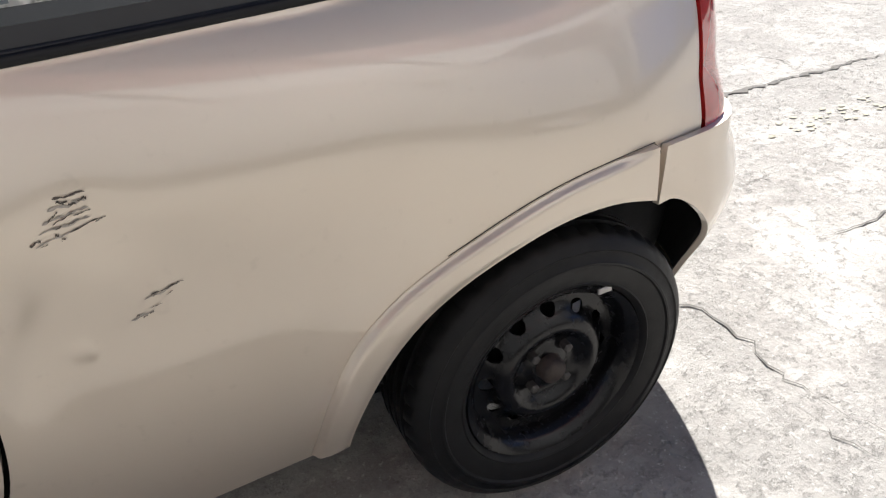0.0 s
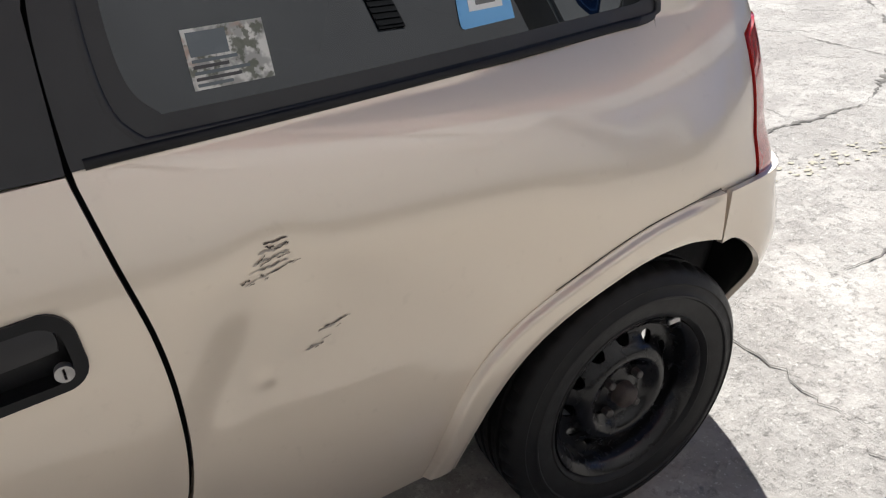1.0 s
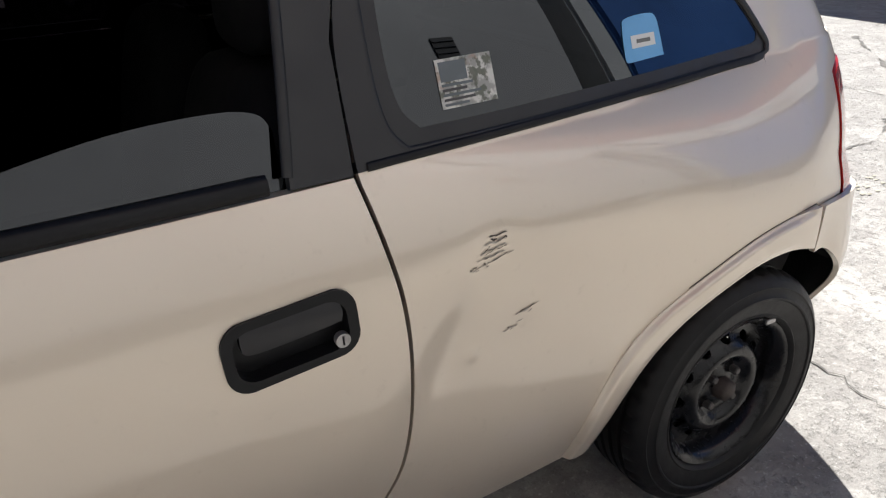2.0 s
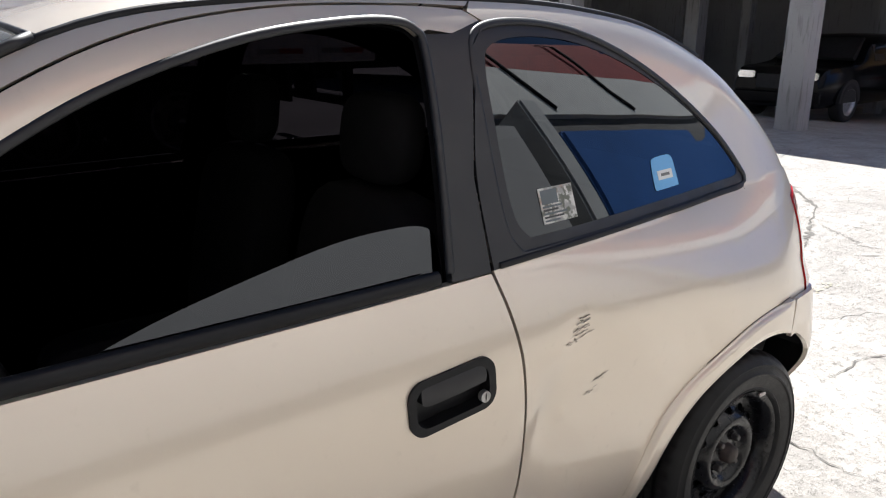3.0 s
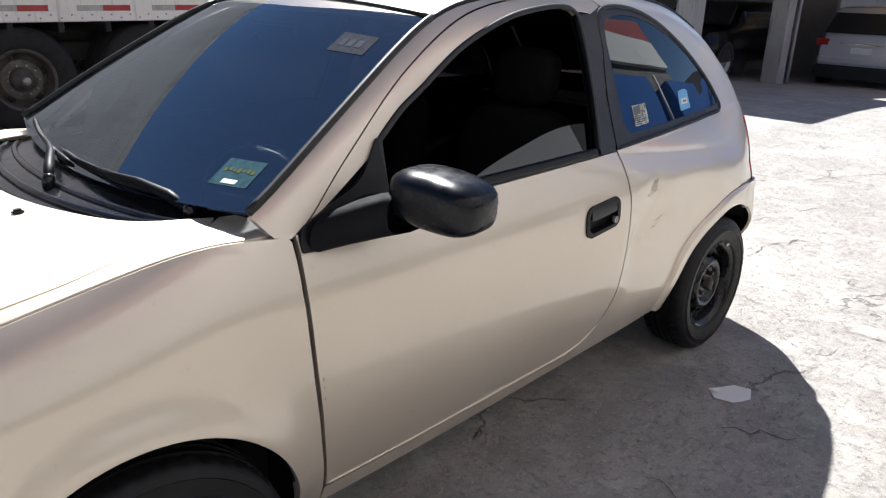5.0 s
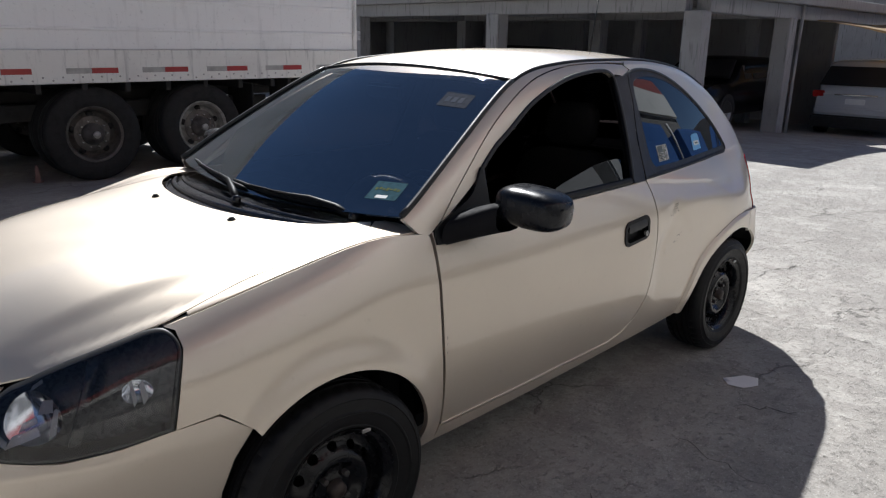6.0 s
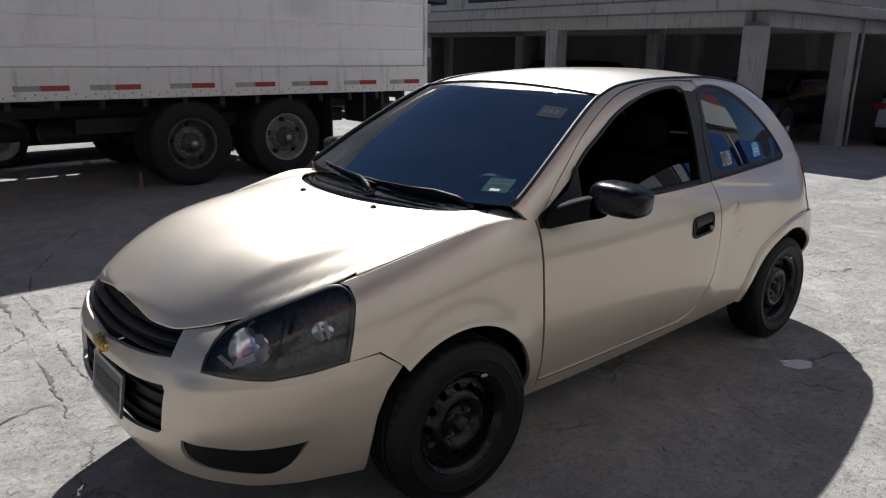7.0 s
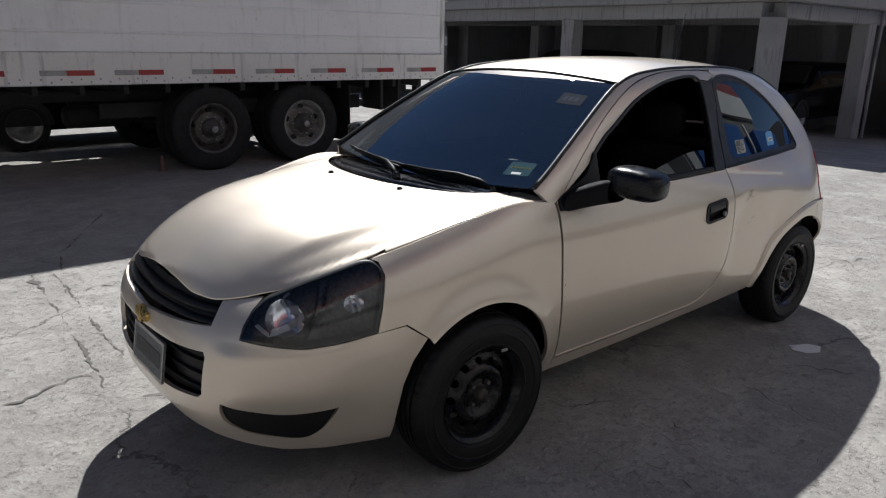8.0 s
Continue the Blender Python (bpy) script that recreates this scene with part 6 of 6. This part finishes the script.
for i in range(13):
    for k in range(9):
        a, b = i / 12, k / 8
        tv.append((14.4 + 6.0 * a, GY - 0.35 - 2.4 * b, 2.05 - 0.42 * b - 0.10 * math.sin(math.pi * a * 3) ** 2 * b + 0.02 * math.sin(9 * a + 5 * b)))
for i in range(12):
    for k in range(8):
        tf.append((i * 9 + k, i * 9 + k + 1, (i + 1) * 9 + k + 1, (i + 1) * 9 + k))
canopy = tagged(part("canopy", mesh_of("canopy", tv, tf, TARP), TARP), "sagging tan tarpaulin canopy against the wall", "canopy")
sol = canopy.modifiers.new("thickness", "SOLIDIFY")
sol.thickness = 0.02
for x in (14.5, 20.3):
    part("pole", mesh_of("pole", *tube([(x, GY - 2.7, -0.5), (x, GY - 2.7, 1.61)], 0.03, 8), STEEL), STEEL, canopy)


# ---- other vehicles ----
def vehicle(name, label, category, at, turn, paint, length, width, height, hood_z, suv=True):
    """A plain parked car, nose towards -x of its own axes: lofted body, windows, lamps and wheels."""
    v = thing(name, label, category, at=at, turn=turn)
    L, W = length / 2, width / 2
    prof = curve((-L, hood_z * 0.75), (-L + 0.15, hood_z * 0.93), (-L + 1.0, hood_z), (-L + 1.25, hood_z + 0.05), (-L + 1.9, height - 0.06), (0.1 * L, height), (L - 0.7, height - 0.03), (L - 0.25, height - 0.10 if suv else height - 0.3), (L - 0.05, hood_z + 0.05), (L, hood_z - 0.1))
    stations = list(np.linspace(-L, L, 40))
    vb, fb = [], []
    for x in stations:
        top = prof(x)
        nar = 1 - 0.16 * (abs(x) / L) ** 6
        waist = min(hood_z, top)
        ring = [(W * 0.86 * nar, 0.26), (W * 0.98 * nar, 0.34), (W * nar, 0.62), (W * 0.985 * nar, waist - 0.10), (W * 0.95 * nar, waist)]
        up = max(0.0, top - waist)
        ring += [(W * nar * (0.94 - 0.12 * up), waist + up * 0.5), (W * nar * (0.90 - 0.22 * up), waist + up * 0.92), (W * nar * (0.80 - 0.25 * up), top), (0.0, top + 0.02)]
        full = [(-y, z) for y, z in ring] + [(y, z) for y, z in reversed(ring[:-1])]
        vb += [(x, y, z) for y, z in full]
    n = 17
    for i in range(len(stations) - 1):
        for k in range(n - 1):
            fb.append((i * n + k, i * n + k + 1, (i + 1) * n + k + 1, (i + 1) * n + k))
    fb += [tuple(range(n)), tuple(reversed(range((len(stations) - 1) * n, len(stations) * n)))]
    part("body", mesh_of("body", vb, fb, paint, sharp=50), paint, v)
    wx = (-L + 0.85, L - 0.85)
    for sy in (-1, 1):
        y = sy * (W * 0.90)
        hz = hood_z + 0.06
        for a, b in ((-L + 1.75, -0.12), (-0.02, L * 0.42), (L * 0.47, L - 0.55)):
            pane = [(a, y * 1.01, hz), (b, y * 1.01, hz), (b - 0.03, y * 0.885, height - 0.17), (a + 0.22 if a < -0.5 else a, y * 0.885, height - 0.17)]
            pane = [(px, py + sy * 0.035, pz) for px, py, pz in pane]
            part("side_window", mesh_of("side_window", pane + [(px, py - sy * 0.06, pz) for px, py, pz in pane], [(0, 1, 2, 3), (4, 5, 6, 7), (0, 1, 5, 4), (2, 3, 7, 6), (1, 2, 6, 5), (3, 0, 4, 7)], PILLAR_BLACK, False), PILLAR_BLACK, v)
        lamp = boxes((L - 0.20, sy * W * 0.80 - 0.13, hood_z - 0.17, L + 0.012, sy * W * 0.80 + 0.13, hood_z - 0.02), bevel=0.02, segs=2)
        part("tail_lamp", lamp, RED_LENS, v)
        part("headlight", boxes((-L - 0.01, sy * W * 0.62 - 0.16, hood_z - 0.22, -L + 0.15, sy * W * 0.62 + 0.16, hood_z - 0.10), bevel=0.02, segs=2), CHROME, v)
        for x in wx:
            w = new("wheel")
            w.parent = v
            w.matrix_local = pose(x, sy * (W - 0.10), 0.34, 0, 0, 0 if sy < 0 else 180)
            tp = [(0.22, -0.09), (0.24, -0.11), (0.30, -0.115), (0.33, -0.10), (0.34, -0.07), (0.34, 0.07), (0.33, 0.1), (0.22, 0.1)]
            part("tyre", mesh_of("tyre", *lathe(tp, 40), RUBBER), RUBBER, w)
            part("rim", mesh_of("rim", *lathe([(0.225, -0.085), (0.232, -0.105), (0.215, -0.095), (0.19, -0.06), (0.09, -0.075), (0.05, -0.10), (0.0001, -0.102)], 32), STEEL), STEEL, w)
            arch_ring = [(0.385 * math.cos(a), 0.385 * math.sin(a)) for a in np.linspace(0, math.pi, 17)]
            av = [(x + u, sy * (W + 0.004), 0.34 + z) for u, z in arch_ring] + [(x + u, sy * (W - 0.2), 0.34 + z) for u, z in arch_ring]
            part("wheel_arch", mesh_of("wheel_arch", av, [tuple(range(17))] + [(i, i + 1, i + 18, i + 17) for i in range(16)], CHASSIS, False), CHASSIS, v)
    back = [(L - 0.03, -W * 0.80, hood_z + 0.10), (L - 0.03, W * 0.80, hood_z + 0.10), (L - 0.24, W * 0.68, height - 0.16), (L - 0.24, -W * 0.68, height - 0.16)]
    if suv:
        back = [(x + 0.05, y, z) for x, y, z in back]
    part("rear_window", mesh_of("rear_window", back + [(x - 0.1, y, z) for x, y, z in back], [(0, 1, 2, 3), (7, 6, 5, 4), (0, 1, 5, 4), (2, 3, 7, 6), (1, 2, 6, 5), (3, 0, 4, 7)], PILLAR_BLACK, False), PILLAR_BLACK, v)
    front = [(-L + 1.22, -W * 0.78, hood_z + 0.08), (-L + 1.22, W * 0.78, hood_z + 0.08), (-L + 1.84, W * 0.64, height - 0.08), (-L + 1.84, -W * 0.64, height - 0.08)]
    front = [(x - 0.03, y, z + 0.03) for x, y, z in front]
    part("windshield", mesh_of("windshield", front + [(x + 0.1, y, z - 0.05) for x, y, z in front], [(0, 1, 2, 3), (7, 6, 5, 4), (0, 1, 5, 4), (2, 3, 7, 6), (1, 2, 6, 5), (3, 0, 4, 7)], PILLAR_BLACK, False), PILLAR_BLACK, v)
    part("rear_bumper", boxes((L - 0.12, -W * 0.86, 0.50, L + 0.06, W * 0.86, 0.70), bevel=0.05, segs=3), paint, v)
    # black box covers the lower bumper and also stands in for shade beneath
    part("valance_and_shade", boxes((L - 0.16, -W * 0.90, 0.22, L + 0.075, W * 0.90, 0.50), bevel=0.04, segs=2), CHASSIS, v, "black strip for the lower bumper and the shade below it")
    part("trunk_bar", boxes((L - 0.02, -W * 0.45, hood_z - 0.12, L + 0.025, W * 0.45, hood_z - 0.08), bevel=0.01), CHROME, v)
    part("number_plate", boxes((L - 0.02, -0.2, hood_z - 0.30, L + 0.015, 0.2, hood_z - 0.18), bevel=0.005), WHITE_PAPER, v)
    part("front_bumper", boxes((-L - 0.05, -W * 0.86, 0.30, -L + 0.12, W * 0.86, 0.55), bevel=0.05, segs=3), paint, v)
    part("grille", boxes((-L - 0.015, -W * 0.40, 0.56, -L + 0.08, W * 0.40, hood_z - 0.14), bevel=0.02), CHASSIS, v)
    return v


vehicle("white_suv", "white sport utility vehicle parked with its tail out", "car", (18.05, 3.02, ground_z(18.05)), 180 + 1, WHITE_CAR, 4.9, 1.95, 1.72, 1.05)
vehicle("black_sedan", "black car parked in the dim garage", "car", (14.0, 5.45, ground_z(12.6)), 2, BLACK_CAR, 4.5, 1.8, 1.45, 0.95, False)
vehicle("black_pickup", "black car parked in the dim garage", "car", (12.9, 10.9, ground_z(12.9)), 4, BLACK_CAR, 4.6, 1.85, 1.6, 1.0)
vehicle("dark_van", "dark van standing in the shade behind the trailer", "car", (-5.25, 9.6, 0), 2, BLACK_CAR, 4.8, 1.9, 1.9, 1.15)
vehicle("dark_offroader", "dark off-road car standing behind the trailer", "car", (0.3, 9.6, 0), 4, BLACK_CAR, 4.4, 1.85, 1.8, 1.1)

# small striped cone near the trailer wheels
cone = thing("traffic_cone", "small dull red traffic cone beside the trailer wheels", "cone", at=(0.0, 6.2, 0))
part("body", mesh_of("body", *lathe([(0.055, 0.0), (0.052, 0.012), (0.032, 0.012), (0.015, 0.17), (0.008, 0.18), (0.0001, 0.18)], 20, "z"), CONE_DULL), CONE_DULL, cone)

# ---- across the yard, behind the walk: what the paint and windows mirror ----
def box_truck(name, label, at, length, top, box_mat, cab_x):
    t = thing(name, label, "truck", at=at)
    part("cargo_box", boxes((0, -2.2, 0.85, length, 0, top), bevel=0.06, segs=3), box_mat, t)
    part("chassis", boxes((0.1, -1.6, 0.55, length - 0.1, -0.6, 0.84), bevel=0.02), CHASSIS, t)
    part("side_rail", boxes((0.0, 0.002, 0.86, length, 0.03, 0.98), bevel=0.01), STEEL, t)
    if cab_x is not None:
        part("cab", boxes((cab_x, -2.1, 0.55, cab_x + 1.7, -0.1, 2.4), bevel=0.18, segs=4), box_mat, t)
        part("cab_window", boxes((cab_x + 0.45, -0.12, 1.5, cab_x + 1.3, -0.085, 2.1), bevel=0.01), PILLAR_BLACK, t)
    for x in (0.9, length - 1.0) + (() if cab_x is None else (cab_x + 0.8,)):
        for y, turn in ((-0.14, 180), (-2.06, 0)):
            w = new("wheel")
            w.parent = t
            w.matrix_local = pose(x, y, 0.42, 0, 0, turn)
            part("tyre", mesh_of("tyre", *lathe([(0.22, -0.10), (0.26, -0.13), (0.36, -0.13), (0.41, -0.10), (0.42, -0.05), (0.42, 0.1), (0.22, 0.1)], 36), RUBBER), RUBBER, w)
            part("rim", mesh_of("rim", *lathe([(0.225, -0.11), (0.20, -0.05), (0.10, -0.06), (0.06, -0.10), (0.0001, -0.10)], 24), STEEL), STEEL, w)
    return t


grey = box_truck("grey_box_truck", "tall grey box truck with a black side vent", (-3.2, -4.3, 0), 8.95, 4.25, TRUCK_GREY, -5.0)
vent = part("vent", boxes((6.83, 0.004, 3.00, 7.16, 0.02, 3.45), bevel=0.004), CHASSIS, grey, "black mesh vent")
for k in range(5):
    part("vent_slat", boxes((6.84, 0.02, 3.04 + 0.085 * k, 7.15, 0.032, 3.065 + 0.085 * k), bevel=0.003), PILLAR_BLACK, vent)
blue = box_truck("blue_box_truck", "blue box truck with a pale rear frame parked across the yard", (6.95, -4.3, 0), 6.25, 4.1, TRUCK_BLUE, None)
part("rear_frame", boxes((-0.56, -2.1, 0.85, -0.07, -0.02, 4.9), bevel=0.05, segs=2), PALE_SHEET, blue, "pale metal rear door frame")
box_truck("second_blue_truck", "second blue box truck parked behind the first", (16.1, -4.3, 0), 7.0, 4.0, TRUCK_BLUE, None)
post = thing("yard_post", "slender white steel post between the trucks", "post", at=(14.5, -4.4, 0))
part("shaft", mesh_of("shaft", *tube([(0, 0, 0), (0, 0, 4.2)], 0.07, 12), PALE_SHEET), PALE_SHEET, post)
FRONT = pose(4, -9.6, 0, 0, 0, 1)         # the workshop stands a touch askew to the yard


def workshop(name, source, material, label, category):
    structure(name, source, material, label, category).matrix_world = FRONT


workshop("wall_south", boxes((-30, -0.4, -0.02, 34, 0.0, 8.7), bevel=0.01), SHED_SHADE_WALL, "tall stained wall coloured dark for the shade under the workshop eaves", "wall")
workshop("canopy_sheet", boxes((-30, 0.0, 8.7, 34, 0.3, 11.4), bevel=0.01), GREY_SHEET, "grey corrugated sheet along the workshop eaves", "roof")
workshop("red_fascia", boxes((-30, -0.1, 11.42, 34, 0.2, 14.8), bevel=0.01), RED_FASCIA, "red painted fascia band", "trim")
for k in range(6):
    x = -14 + 6.5 * k
    workshop("strut_%d" % (k + 1), mesh_of("strut_%d" % (k + 1), *tube([(x, 0.35, 9.0), (x - 3.2, 0.4, 14.2)], 0.09, 8), CHASSIS), CHASSIS, "dark slanted strut on the eaves", "beam")
structure("wall_west", boxes((-24.3, -9.6, -0.02, -24, 22, 3.4), bevel=0.01), OLD_CONCRETE, "pale yard wall", "wall")
structure("wall_far_east", boxes((34, -9.6, -0.6, 34.3, 22, 6.0), bevel=0.01), OLD_CONCRETE, "tall grey building wall beyond the garage", "wall")
